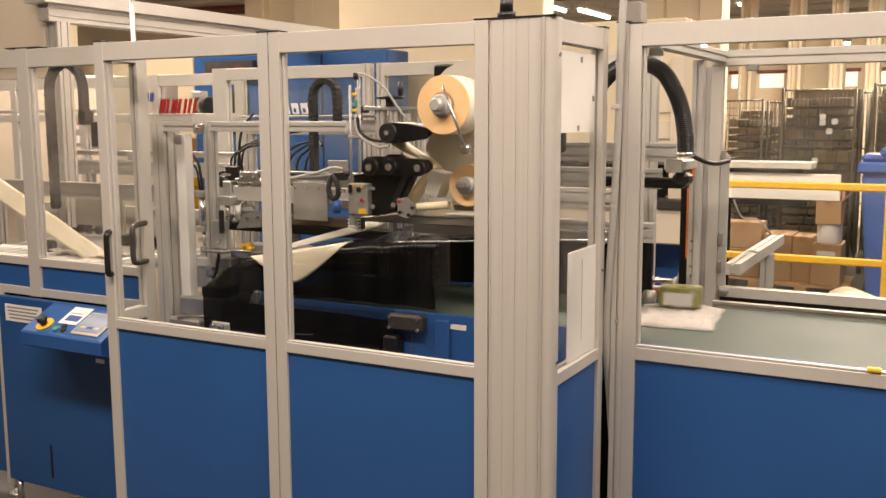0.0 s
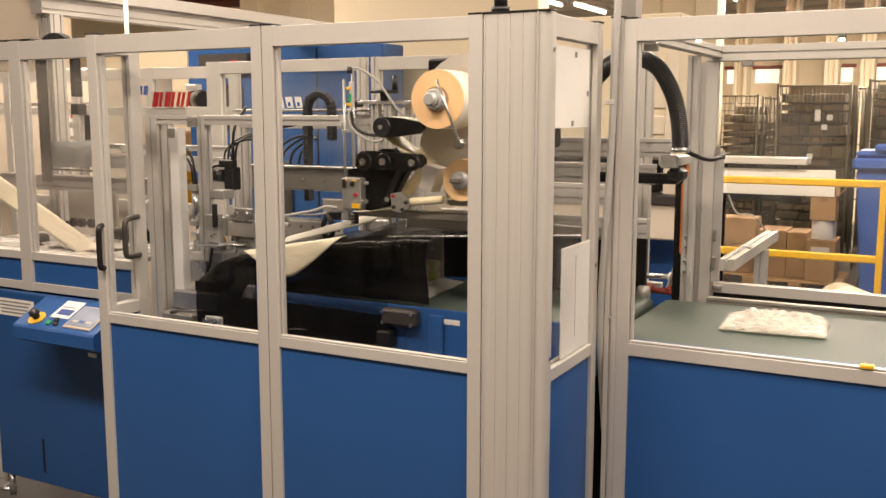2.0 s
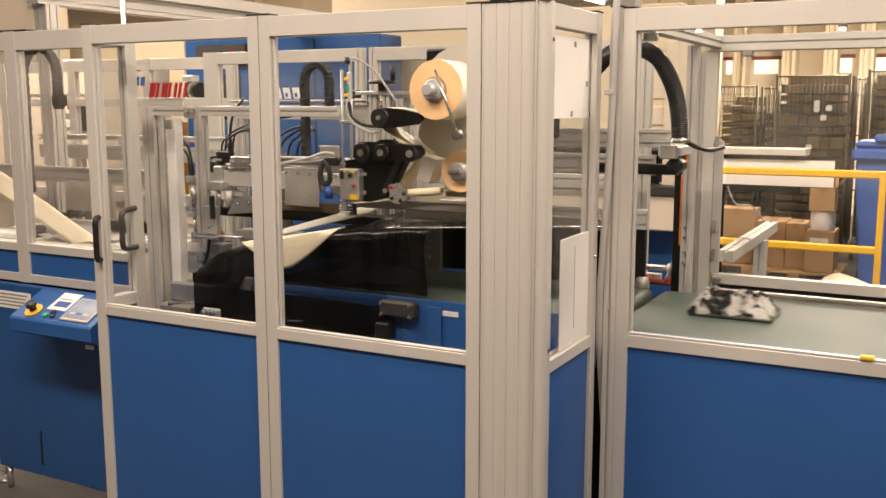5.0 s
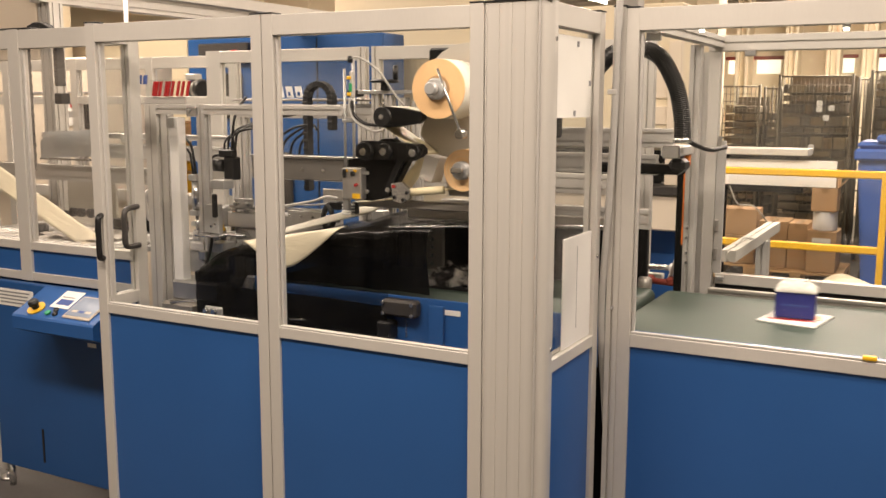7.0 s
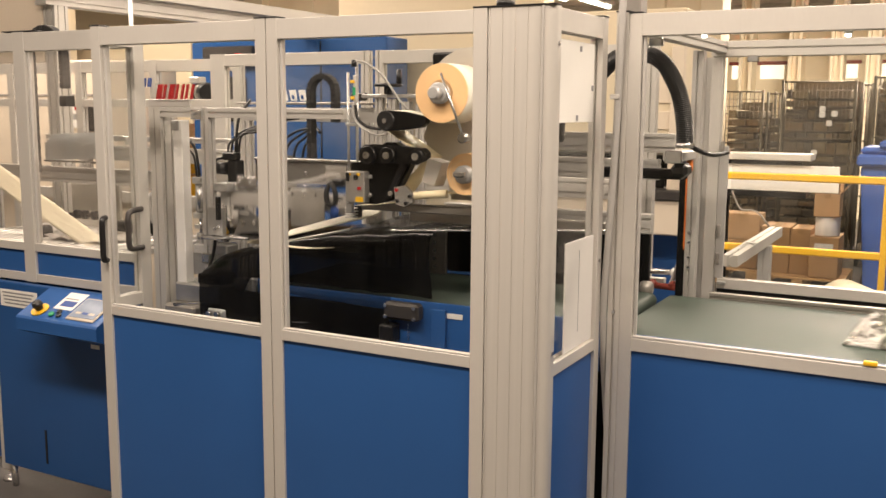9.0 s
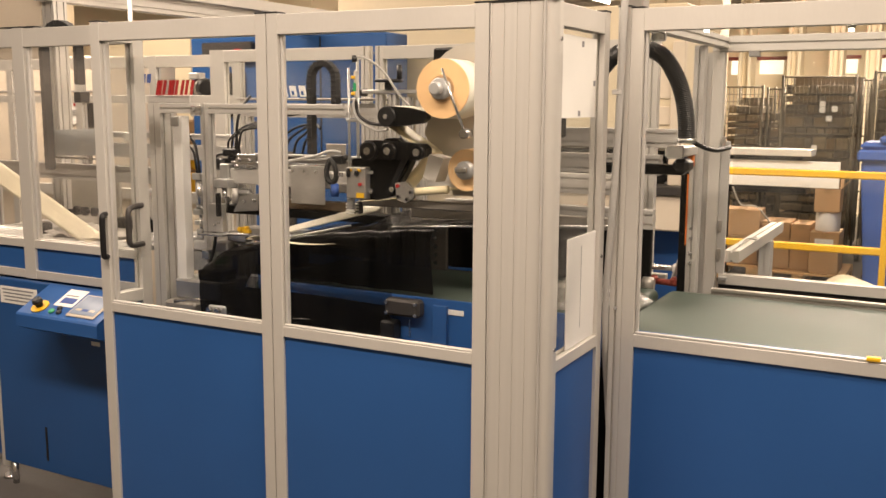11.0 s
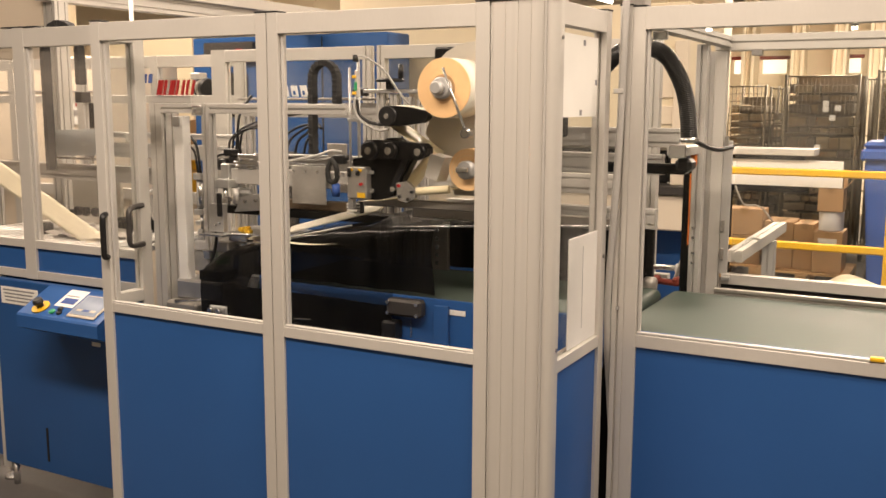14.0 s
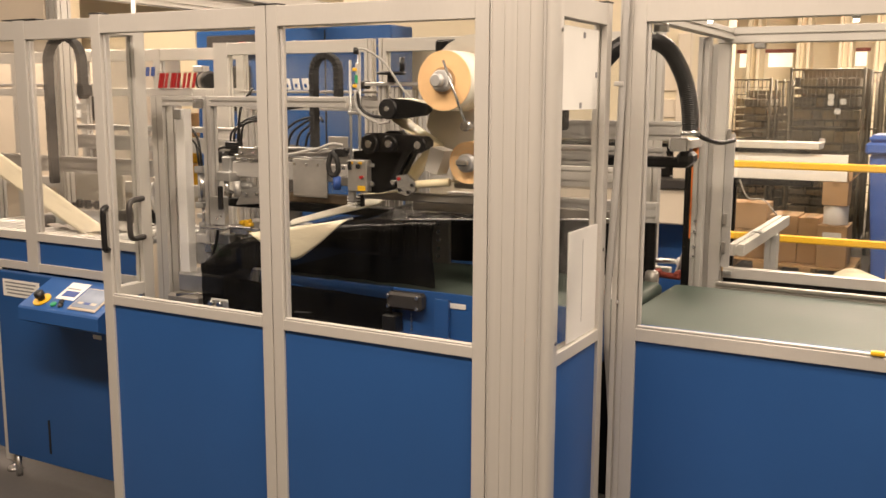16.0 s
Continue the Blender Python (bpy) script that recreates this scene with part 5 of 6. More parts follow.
# ---------- infeed interior ----------
def hose_run():
    g = thing("corrugated_hose", (0.25, 1.0, 1.55), "thick black corrugated hose bending down to the slide", "hose")
    part("hose", tube([(0.02, 1.02, 1.80), (0.08, 1.0, 1.85), (0.14, 1.0, 1.872), (0.20, 1.0, 1.868), (0.26, 1.0, 1.835), (0.305, 1.0, 1.765), (0.33, 1.0, 1.70), (0.345, 1.0, 1.62), (0.350, 1.0, 1.545)], 0.031, 16, ribs=0.0055), HOSEM, g)
    part("hose_collar", cy((0.350, 1.0, 1.535), (0.350, 1.0, 1.552), 0.034, 20), STEEL, g)
    for k in range(2):
        part("cable", tube([(0.36, 1.0, 1.55), (0.385, 1.05, 1.525), (0.42, 1.15, 1.505), (0.44, 1.3, 1.51)], 0.007 + 0.002 * k, 8), BLACK, g)
    part("bracket", bx(0.19, 0.215, 0.98, 1.02, 1.85, 1.895, 0.003), STEEL, g)
    return g


hose_run()


def transfer_slide():
    g = thing("transfer_slide", (0.1, 1.2, 1.4), "aluminium transfer slide with black arm above the belt joint", "linear slide")
    part("beam", bar(-0.55, 0.262, 1.2, 1.245, 1.505, 1.578, "x"), ALU2, g)
    part("beam", bar(-0.55, 0.20, 1.2, 1.245, 1.40, 1.478, "x"), ALU2, g)
    part("carriage", bx(0.275, 0.345, 0.99, 1.2, 1.485, 1.520, 0.004), ALU2, g)
    part("carriage_face", bx(0.285, 0.345, 0.975, 0.99, 1.478, 1.525, 0.003), STEEL, g)
    part("arm", bx(0.0, 0.33, 1.05, 1.12, 1.415, 1.452, 0.008), BLACKM, g, "black slide arm")
    part("arm_end", bx(0.29, 0.35, 1.04, 1.13, 1.425, 1.475, 0.014), BLACK, g)
    part("stop", bx(0.14, 0.17, 1.04, 1.08, 1.452, 1.512, 0.003), BLACK, g)
    part("sensor", bx(0.315, 0.335, 1.17, 1.2, 1.44, 1.50, 0.004), ORANGE, g, "orange sensor")
    part("upright", bar(0.283, 0.325, 1.33, 1.375, 0, 1.895, "z"), ALU2, g)
    part("belt_guard", bx(0.250, 0.282, 1.335, 1.37, 0.9, 1.42, 0.003), BLACKM, g)
    part("red_strip", bx(0.277, 0.282, 1.328, 1.335, 1.12, 1.40), ORANGE, g)
    for z in (1.15, 1.19, 1.05, 1.09):
        part("bolt", cy((0.30, 1.33, z), (0.30, 1.322, z), 0.006, 8), STEEL, g)
    part("cross_rod", cy((-0.05, 1.45, 0.998), (0.205, 1.45, 1.002), 0.012, 14), STEEL, g, "bright cross rod")
    part("rod_end", cy((0.205, 1.45, 1.002), (0.225, 1.45, 1.002), 0.02, 18, bev=0.004), WHITE, g)
    part("cross_tray", bx(-0.05, 0.17, 1.46, 1.50, 0.945, 0.97, 0.002), WHITE, g)
    part("hose", tube([(0.20, 1.44, 0.94), (0.225, 1.42, 1.0), (0.25, 1.40, 1.07), (0.275, 1.39, 1.12)], 0.009, 8), GREYCABLE, g)
    part("red_guard", cy((0.13, 1.37, 0.958), (0.25, 1.34, 0.960), 0.013, 14, bev=0.004), RUST, g, "dull red roller")
    for x in (0.15, 0.235):
        part("red_clip", bx(x - 0.014, x + 0.014, 1.33, 1.385, 0.950, 0.982, 0.008), RUST, g)
    part("roller_cap", cy((0.12, 1.295, 0.955), (0.17, 1.30, 0.955), 0.03, 18, bev=0.006), GREYM, g)
    return g


transfer_slide()
# support beam going off the rear of the infeed guard
sb = thing("outfeed_beam", (0.42, 2.2, 0), "white slotted aluminium beam on a leg behind the infeed guard", "beam")
part("beam", bar(0.356, 0.419, 1.70, 2.85, 1.005, 1.055, "y", "+x-x"), ALU, sb)
part("leg", bar(0.375, 0.43, 2.42, 2.50, 0, 1.005, "z"), ALU2, sb)
part("cable", tube([(0.39, 1.85, 1.06), (0.40, 1.95, 1.08), (0.42, 2.05, 1.065), (0.40, 2.2, 1.06)], 0.005, 8), WHITE, sb)

# papers on the side window, conduit between the guards
for (y0, y1, z0, z1) in ((0.055, 0.36, 1.632, 1.862),):
    pp = thing("notice_sheet", (0.2285, 0.2, z0), "white paper sheet fixed inside the side window", "paper")
    part("sheet", bx(0.2275, 0.2290, y0, y1, z0, z1), PAPER, pp)
    for yy, zz in ((y0 + 0.18, z1 - 0.02), (y0 + 0.16, z0 + 0.012), (y1 - 0.02, z0 + 0.10)):
        part("tape", bx(0.2291, 0.2302, yy, yy + 0.016, zz - 0.008, zz + 0.008), INK, pp)
pp = thing("notice_board", (0.2315, 0.27, 0.955), "white plastic sheet standing in the side window", "sheet")
part("sheet", bx(0.2290, 0.2335, 0.15, 0.388, 0.953, 1.283, 0.001), WHITE, pp)
part("crease", bx(0.2334, 0.2340, 0.262, 0.265, 1.0, 1.25), INK, pp)
cd = thing("grey_conduit", (0.252, 0.44, 0), "light grey flexible conduit hanging between the two guards", "conduit")
part("clip", bx(0.262, 0.292, 0.413, 0.437, 1.70, 1.715, 0.002), ALU2, cd)
part("conduit", tube([(0.300, 0.425, 2.45), (0.295, 0.425, 2.1), (0.290, 0.425, 1.95), (0.282, 0.428, 1.6), (0.268, 0.432, 1.3), (0.2555, 0.440, 1.08), (0.2535, 0.452, 0.92), (0.252, 0.50, 0.72), (0.252, 0.56, 0.4), (0.252, 0.56, 0.0)], 0.011, 12), GREYCABLE, cd)
jb = thing("junction_box", (0.26, 0.52, 1.962), "grey junction box on top of the guard post", "junction box")
part("body", bx(0.255, 0.325, 0.495, 0.565, 1.957, 2.03, 0.004), GREYM, jb)


# ---------- machines and stores behind ----------
def blue_press():
    g = thing("blue_machine", (-3.2, 4.1, 0), "large blue painted machine body behind the guards", "machine")
    part("body", bx(-4.28, -2.44, 3.5, 3.8, 0, 2.17, 0.01), BLUE2, g)
    part("door_seam", bx(-3.02, -3.01, 3.494, 3.50, 0.1, 2.15), BLACK, g)
    part("vent_panel", bx(-4.12, -3.62, 3.44, 3.50, 1.98, 2.13, 0.01), DARKGREY, g)
    part("red_lamp", bx(-3.78, -3.72, 3.43, 3.44, 2.06, 2.075, 0.003), RED, g)
    part("chart", bx(-2.95, -2.45, 3.492, 3.499, 2.02, 2.03), INK, g)
    part("dark_hatch", bx(-3.98, -3.72, 3.47, 3.50, 1.55, 1.90, 0.01), BLACKM, g)
    part("dark_hatch", bx(-3.55, -3.25, 3.47, 3.50, 0.6, 1.3, 0.01), DARKGREY, g)
    return g


blue_press()


def far_guard(x0, x1, y, label):
    g = thing("machine_guard", ((x0 + x1) / 2, y, 0), label, "machine guard")
    n = max(1, round((x1 - x0) / 0.65))
    for i in range(n + 1):
        x = x0 + (x1 - x0) * i / n
        part("post", bar(x - 0.03, x + 0.03, y, y + 0.045, 0, 1.95, "z", "-y"), ALU, g)
    part("top_rail", bar(x0, x1, y + 0.002, y + 0.043, 1.878, 1.948, "x", "-y"), ALU, g)
    part("mid_rail", bar(x0, x1, y + 0.002, y + 0.043, 1.66, 1.71, "x", "-y"), ALU, g)
    part("low_rail", bar(x0, x1, y + 0.002, y + 0.043, 1.05, 1.12, "x", "-y"), ALU, g)
    part("panel", bx(x0, x1, y + 0.02, y + 0.025, 0.05, 1.05), BEIGE, g)
    return g


fg = far_guard(-5.2, -2.55, 2.0, "aluminium profile guard of the neighbouring machine")
# reversed dark lettering bars and grey sticker on its glass
for i, x in enumerate((-3.345, -3.30, -3.255)):
    part("dark_bar", prism([(x, 1.785), (x + 0.030, 1.785), (x + 0.038, 1.84), (x + 0.008, 1.84)], "y", 1.992, 1.996), INKB, fg)
part("grey_sticker", bx(-3.70, -3.62, 1.992, 1.996, 1.77, 1.85), INK, fg)
# pale backwards sign bars on the rear window of the bagging station
rs = thing("sign_back", (-1.93, 1.64, 1.69), "white rear side of a cut-out sign on the rear window", "sign")
for i, x in enumerate((-1.965, -1.905, -1.845)):
    part("sign_bar", prism([(x + 0.012, 1.70), (x + 0.052, 1.70), (x + 0.040, 1.757), (x, 1.757)], "y", 1.655, 1.659), WHITE, rs)
    part("sign_gap", prism([(x + 0.022, 1.710), (x + 0.036, 1.710), (x + 0.032, 1.730), (x + 0.018, 1.730)], "y", 1.652, 1.6545), BLUE2, rs)


def tall_gantry():
    g = thing("tall_gantry", (-3.2, 3.0, 0), "tall aluminium gantry of the neighbouring machine", "gantry")
    part("beam", bar(-3.2, -3.11, 1.15, 5.2, 2.20, 2.29, "y"), ALU, g)
    part("top_plate", bx(-3.24, -3.07, 1.1, 5.2, 2.29, 2.36, 0.004), ALU, g)
    for y in (1.20, 5.0):
        part("leg", bar(-3.2, -3.11, y, y + 0.09, 0, 2.20, "z"), ALU, g)
    part("end_panel", bx(-3.9, -3.21, 1.2, 1.24, 1.9, 2.9, 0.004), BEIGE, g)
    return g


tall_gantry()
sl = thing("signal_lamp_pole", (-2.86, 1.5, 1.9), "white signal lamp pole with black head", "signal lamp")
part("pole", cy((-2.86, 1.5, 1.5), (-2.86, 1.5, 2.33), 0.012, 14), WHITE, sl)
part("head", cy((-2.86, 1.5, 2.33), (-2.86, 1.5, 2.45), 0.026, 18, bev=0.004), BLACK, sl)
part("foot", bx(-2.92, -2.80, 1.47, 1.53, 1.45, 1.50, 0.004), ALU, sl)


def beige_cabinet():
    g = thing("beige_cabinet", (-4.9, 3.0, 0), "beige machine cabinet with a printed notice", "cabinet")
    part("body", bx(-5.6, -4.35, 2.6, 3.4, 0, 2.0, 0.01), BEIGE, g)
    part("door_seam", bx(-4.86, -4.85, 2.594, 2.60, 0.1, 1.95), INK, g)
    part("shelf_seam", bx(-5.6, -4.35, 2.594, 2.60, 1.74, 1.75), INK, g)
    n = part("notice", bx(-4.64, -4.50, 2.59, 2.598, 1.50, 1.70, 0.002), PAPER, g)
    part("blue_line", bx(-4.635, -4.52, 2.586, 2.59, 1.67, 1.69), INKB, n)
    part("red_block", bx(-4.60, -4.52, 2.586, 2.59, 1.635, 1.66), RED, n)
    for z in (1.60, 1.585, 1.57):
        part("print_line", bx(-4.63, -4.53, 2.586, 2.59, z, z + 0.006), INK, n)
    part("window", bx(-4.49, -4.38, 2.588, 2.598, 1.48, 1.72, 0.003), BLACKM, g)
    return g


beige_cabinet()
yc = thing("yellow_crate_stack", (-4.42, 3.9, 0), "yellow plastic crates stacked behind the guard", "crate")
for i in range(7):
    part("crate", bx(-4.62, -4.30, 3.7, 4.1, i * 0.22, i * 0.22 + 0.2, 0.015), YELLOW if i % 3 else CARD, yc)


def cream_machine():
    g = thing("cream_machine", (-0.4, 2.9, 0), "cream and blue machine behind the belt joint", "machine")
    part("base", bx(-1.4, -0.04, 2.9, 3.2, 0, 1.0, 0.01), BLUE, g)
    part("front", bx(-1.4, -0.03, 2.60, 3.2, 1.0, 1.19, 0.008), BEIGE, g)
    part("deck", bx(-1.4, 0.0, 2.58, 3.2, 1.19, 1.24, 0.006), DARKGREY, g)
    part("upper_body", bx(-1.2, -0.10, 2.7, 3.2, 1.53, 2.2, 0.008), WALLM, g, "cream upper body")
    part("frame_post", bx(-0.16, -0.09, 2.66, 2.70, 1.24, 2.0, 0.004), BEIGE, g)
    part("hatch", bx(-0.31, -0.16, 2.69, 2.705, 1.56, 1.66, 0.004), BEIGE, g)
    part("hatch", bx(-0.31, -0.16, 2.69, 2.705, 1.70, 1.90, 0.004), BEIGE, g)
    for x in (-1.15, -0.2):
        part("leg", bx(x, x + 0.06, 2.75, 2.82, 1.24, 1.53, 0.003), ALU2, g)
    part("dark_unit", bx(-0.9, -0.15, 2.75, 3.1, 1.24, 1.42, 0.01), BLACKM, g)
    return g


cream_machine()

# cream partition and red post behind the film guard
tagged(part("partition_wall", bx(-9.0, -4.75, 4.0, 4.15, 0, 2.22), WALLM), "cream painted partition behind the film guard", "wall", kind="structure")
single("red_post", bx(-6.05, -5.97, 3.7, 3.78, 0, 4.3, 0.008), RUST, (-6.01, 3.74, 0), "dark red steel post by the partition", "post")
single("tall_cupboard", bx(-3.2, -1.45, 4.0, 4.2, 0, 2.75, 0.01), WALLM, (-2.3, 4.1, 0), "tall cream cupboard beside the blue machine", "cupboard")
dm = thing("drive_motor", (-2.97, 2.2, 1.62), "grey and black drive motor hanging on the far guard", "motor")
part("body", cy((-3.06, 2.25, 1.755), (-2.92, 2.15, 1.755), 0.062, 28, bev=0.01), GREYM, dm)
part("band", cy((-3.02, 2.222, 1.755), (-2.985, 2.197, 1.755), 0.066, 28), BLACK, dm)
part("end_bell", cy((-2.92, 2.15, 1.755), (-2.885, 2.125, 1.755), 0.06, 28, 0.045), BLACK, dm)
part("terminal_box", bx(-3.04, -2.96, 2.13, 2.2, 1.81, 1.85, 0.006), ALU2, dm)
part("bracket", bx(-3.05, -2.93, 2.046, 2.25, 1.66, 1.71, 0.004), ALU2, dm)


def roll_cage(x0, x1, y, h, fill, label):
    """A wire roll container with dark contents."""
    g = thing("roll_cage", ((x0 + x1) / 2, y + 0.4, 0), label, "roll cage", "roll cages")
    for x in (x0, x1):
        for yy in (y, y + 0.8):
            part("corner_tube", cy((x, yy, 0.15), (x, yy, h), 0.016, 10), CAGE, g)
    m = bmesh.new()
    n = max(4, int((x1 - x0) / 0.042))
    for i in range(1, n):
        x = x0 + (x1 - x0) * i / n
        cy((x, y, 0.18), (x, y, h - 0.02), 0.004, 5, bm=m)
    for i in range(22):
        z = 0.18 + (h - 0.2) * i / 21
        cy((x0, y, z), (x1, y, z), 0.004 if i % 7 else 0.010, 5, bm=m)
    part("front_mesh", m, CAGE, g, "dark wire mesh")
    part("base", bx(x0, x1, y, y + 0.8, 0.12, 0.17, 0.01), CAGE, g)
    for x in (x0 + 0.06, x1 - 0.06):
        part("castor", cy((x - 0.015, y + 0.06, 0.06), (x + 0.015, y + 0.06, 0.06), 0.06, 16), RUBBER, g)
    lo = bmesh.new()
    z, k = 0.17, 0
    while z < fill - 0.08:
        hh = 0.07 + 0.16 * abs(noise.noise(Vector((x0 * 3, z * 5, 2))))
        hh = min(hh, fill - z)
        xs = x0 + 0.03
        while xs < x1 - 0.08:
            ww = min(0.06 + 0.26 * abs(noise.noise(Vector((xs * 7, z * 3, 5)))), x1 - 0.03 - xs)
            bx(xs, xs + ww - 0.006, y + 0.03 + 0.12 * abs(noise.noise(Vector((xs * 9, z * 9, 0)))), y + 0.75, z, z + hh * (0.72 + 0.27 * abs(noise.noise(Vector((xs * 5, z * 7, 3))))), 0.008, lo)
            xs += ww
        z += hh
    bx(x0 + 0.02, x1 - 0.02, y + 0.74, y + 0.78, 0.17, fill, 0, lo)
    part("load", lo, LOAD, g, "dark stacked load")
    return g


roll_cage(-1.12, -0.72, 8.5, 1.88, 1.75, "grey wire roll cage with folded stock")
roll_cage(-0.70, -0.53, 8.7, 1.86, 1.6, "narrow dark roll cage")
roll_cage(-0.50, 0.22, 8.4, 1.98, 1.98, "brown loaded wire roll cage")
roll_cage(0.26, 0.37, 8.6, 1.95, 1.9, "brown loaded wire roll cage seen end on")
roll_cage(0.40, 1.2, 8.4, 2.02, 1.98, "brown loaded wire roll cage")
for i, (x, z) in enumerate(((-0.09, 1.62), (-0.09, 1.68), (0.03, 1.63), (-0.02, 1.53), (-0.15, 1.22))):
    single("paper_tag", bx(x - 0.03, x + 0.03, 8.38, 8.392, z - 0.03, z + 0.03, 0.01), PAPER, (x, 8.386, z), "small white paper tag hung on a roll cage", "tag", "paper tags")


def carton(x0, x1, y0, y1, z0, z1, rz=0.0, flaps=False, label="brown cardboard carton with taped lid"):
    c = ((x0 + x1) / 2, (y0 + y1) / 2, z0)
    g = thing("carton", c, label, "carton", "cartons")
    hx, hy, h = (x1 - x0) / 2, (y1 - y0) / 2, z1 - z0
    t = bx(x0, x1, y0, y1, z0, z1, 0.006)
    part("body", t, CARD, g)
    part("tape", bx(c[0] - 0.03, c[0] + 0.03, y0 - 0.001, y1 + 0.001, z1 - 0.05, z1 + 0.001), mat_tape, g, "brown packing tape")
    if flaps:
        for s in (-1, 1):
            f = bx(-hx * 0.98, hx * 0.98, -0.004, 0.004, 0, 0.13, 0.001)
            bmesh.ops.transform(f, matrix=Matrix.Translation((c[0], c[1] + s * hy, z1)) @ Matrix.Rotation(radians(-s * 35), 4, "X"), verts=f.verts)
            part("flap", f, CARD, g)
            f = bx(-0.004, 0.004, -hy * 0.98, hy * 0.98, 0, 0.13, 0.001)
            bmesh.ops.transform(f, matrix=Matrix.Translation((c[0] + s * hx, c[1], z1)) @ Matrix.Rotation(radians(s * 40), 4, "Y"), verts=f.verts)
            part("flap", f, CARD, g)
    g.rotation_euler = (0, 0, radians(rz))
    return g


mat_tape = mat("packing_tape", (0.36, 0.22, 0.10), 0.3, 0, 0.1)


def pallet(x0, x1, y0, y1):
    g = thing("pallet", ((x0 + x1) / 2, (y0 + y1) / 2, 0), "worn wooden pallet on the floor", "pallet")
    for i in range(7):
        y = y0 + (y1 - y0) * (i + 0.08) / 7
        part("deck_board", bx(x0, x1, y, y + (y1 - y0) / 7 * 0.8, 0.122, 0.144, 0.003), WOOD, g)
    for i in range(3):
        x = x0 + (x1 - x0 - 0.1) * i / 2
        part("stringer", bx(x, x + 0.10, y0, y1, 0.1, 0.122, 0.002), WOOD, g)
        part("bottom_board", bx(x, x + 0.10, y0, y1, 0, 0.02, 0.002), WOOD, g)
        for j in range(3):
            y = y0 + (y1 - y0 - 0.12) * j / 2
            part("block", bx(x, x + 0.10, y, y + 0.12, 0.02, 0.1, 0.003), WOOD, g)
    return g


pallet(-0.42, 0.38, 6.75, 7.55)
carton(-0.385, -0.125, 6.9, 7.3, 0.146, 0.585, flaps=False)
carton(-0.12, 0.055, 6.9, 7.3, 0.146, 0.575)
fc = carton(0.06, 0.315, 6.8, 7.2, 0.146, 0.525, label="brown cardboard carton with a white label")
part("paper_label", bx(0.105, 0.265, 6.797, 6.7985, 0.365, 0.465), PAPER, fc, "white paper label")
single("white_tub", cy((0.19, 6.98, 0.527), (0.19, 6.98, 0.70), 0.108, 28, smooth=False), WHITE, (0.19, 6.98, 0.527), "white paper roll standing on a carton", "paper roll")
carton(0.075, 0.295, 6.86, 7.1, 0.702, 0.92, flaps=True, label="open brown carton on top of the stack")
pallet(-1.20, -0.42, 6.95, 7.6)
carton(-0.80, -0.43, 7.0, 7.3, 0.146, 0.42)
carton(-0.78, -0.42, 7.0, 7.3, 0.422, 0.675)
carton(-1.10, -0.82, 7.0, 7.35, 0.146, 0.60)


def yellow_rail():
    g = thing("safety_railing", (0.3, 5.8, 0), "yellow tubular safety railing", "railing")
    for x in (-1.15, 0.74):
        part("post", bx(x - 0.025, x + 0.025, 5.78, 5.83, 0, 1.15, 0.006), YELLOW, g)
        part("foot_plate", bx(x - 0.07, x + 0.07, 5.74, 5.87, 0, 0.012, 0.002), YELLOW, g)
    for z in (1.09, 0.49):
        part("rail", bx(-1.2, 0.74, 5.785, 5.825, z, z + 0.062, 0.01), YELLOW, g)
    return g


yellow_rail()


def wheelie_bin():
    g = thing("wheelie_bin", (0.72, 6.6, 0), "blue plastic wheelie bin", "bin")
    t = bmesh.new()
    lo = [t.verts.new(v) for v in ((0.56, 6.45, 0.1), (1.08, 6.45, 0.1), (1.08, 6.9, 0.1), (0.56, 6.9, 0.1))]
    hi = [t.verts.new(v) for v in ((0.48, 6.40, 1.20), (1.14, 6.40, 1.20), (1.14, 6.98, 1.20), (0.48, 6.98, 1.20))]
    t.faces.new(lo[::-1]), t.faces.new(hi)
    for i in range(4):
        t.faces.new((lo[i], lo[(i + 1) % 4], hi[(i + 1) % 4], hi[i]))
    bmesh.ops.bevel(t, geom=list(t.edges), offset=0.02, segments=2, affect="EDGES")
    part("body", t, BINBLUE, g)
    part("rim", bx(0.45, 1.17, 6.36, 7.0, 1.20, 1.30, 0.02), BINBLUE, g)
    part("lid", bx(0.47, 1.15, 6.38, 7.02, 1.30, 1.36, 0.025), BINBLUE, g)
    part("lid_grip", bx(0.62, 1.0, 6.35, 6.45, 1.35, 1.42, 0.02), BINBLUE, g)
    for x in (0.54, 1.1):
        part("wheel", cy((x - 0.03, 6.9, 0.1), (x + 0.03, 6.9, 0.1), 0.1, 20), RUBBER, g)
    return g


wheelie_bin()


def film_roll_floor():
    g = thing("film_roll", (0.45, 5.1, 0), "large cream plastic film roll lying on the floor", "film roll")
    part("roll", cy((0.50, 5.32, 0.2), (0.70, 4.95, 0.2), 0.2, 48, bev=0.012), CREAM, g)
    part("core", cy((0.697, 4.955, 0.2), (0.708, 4.935, 0.2), 0.05, 24), CARD, g)
    return g


film_roll_floor()


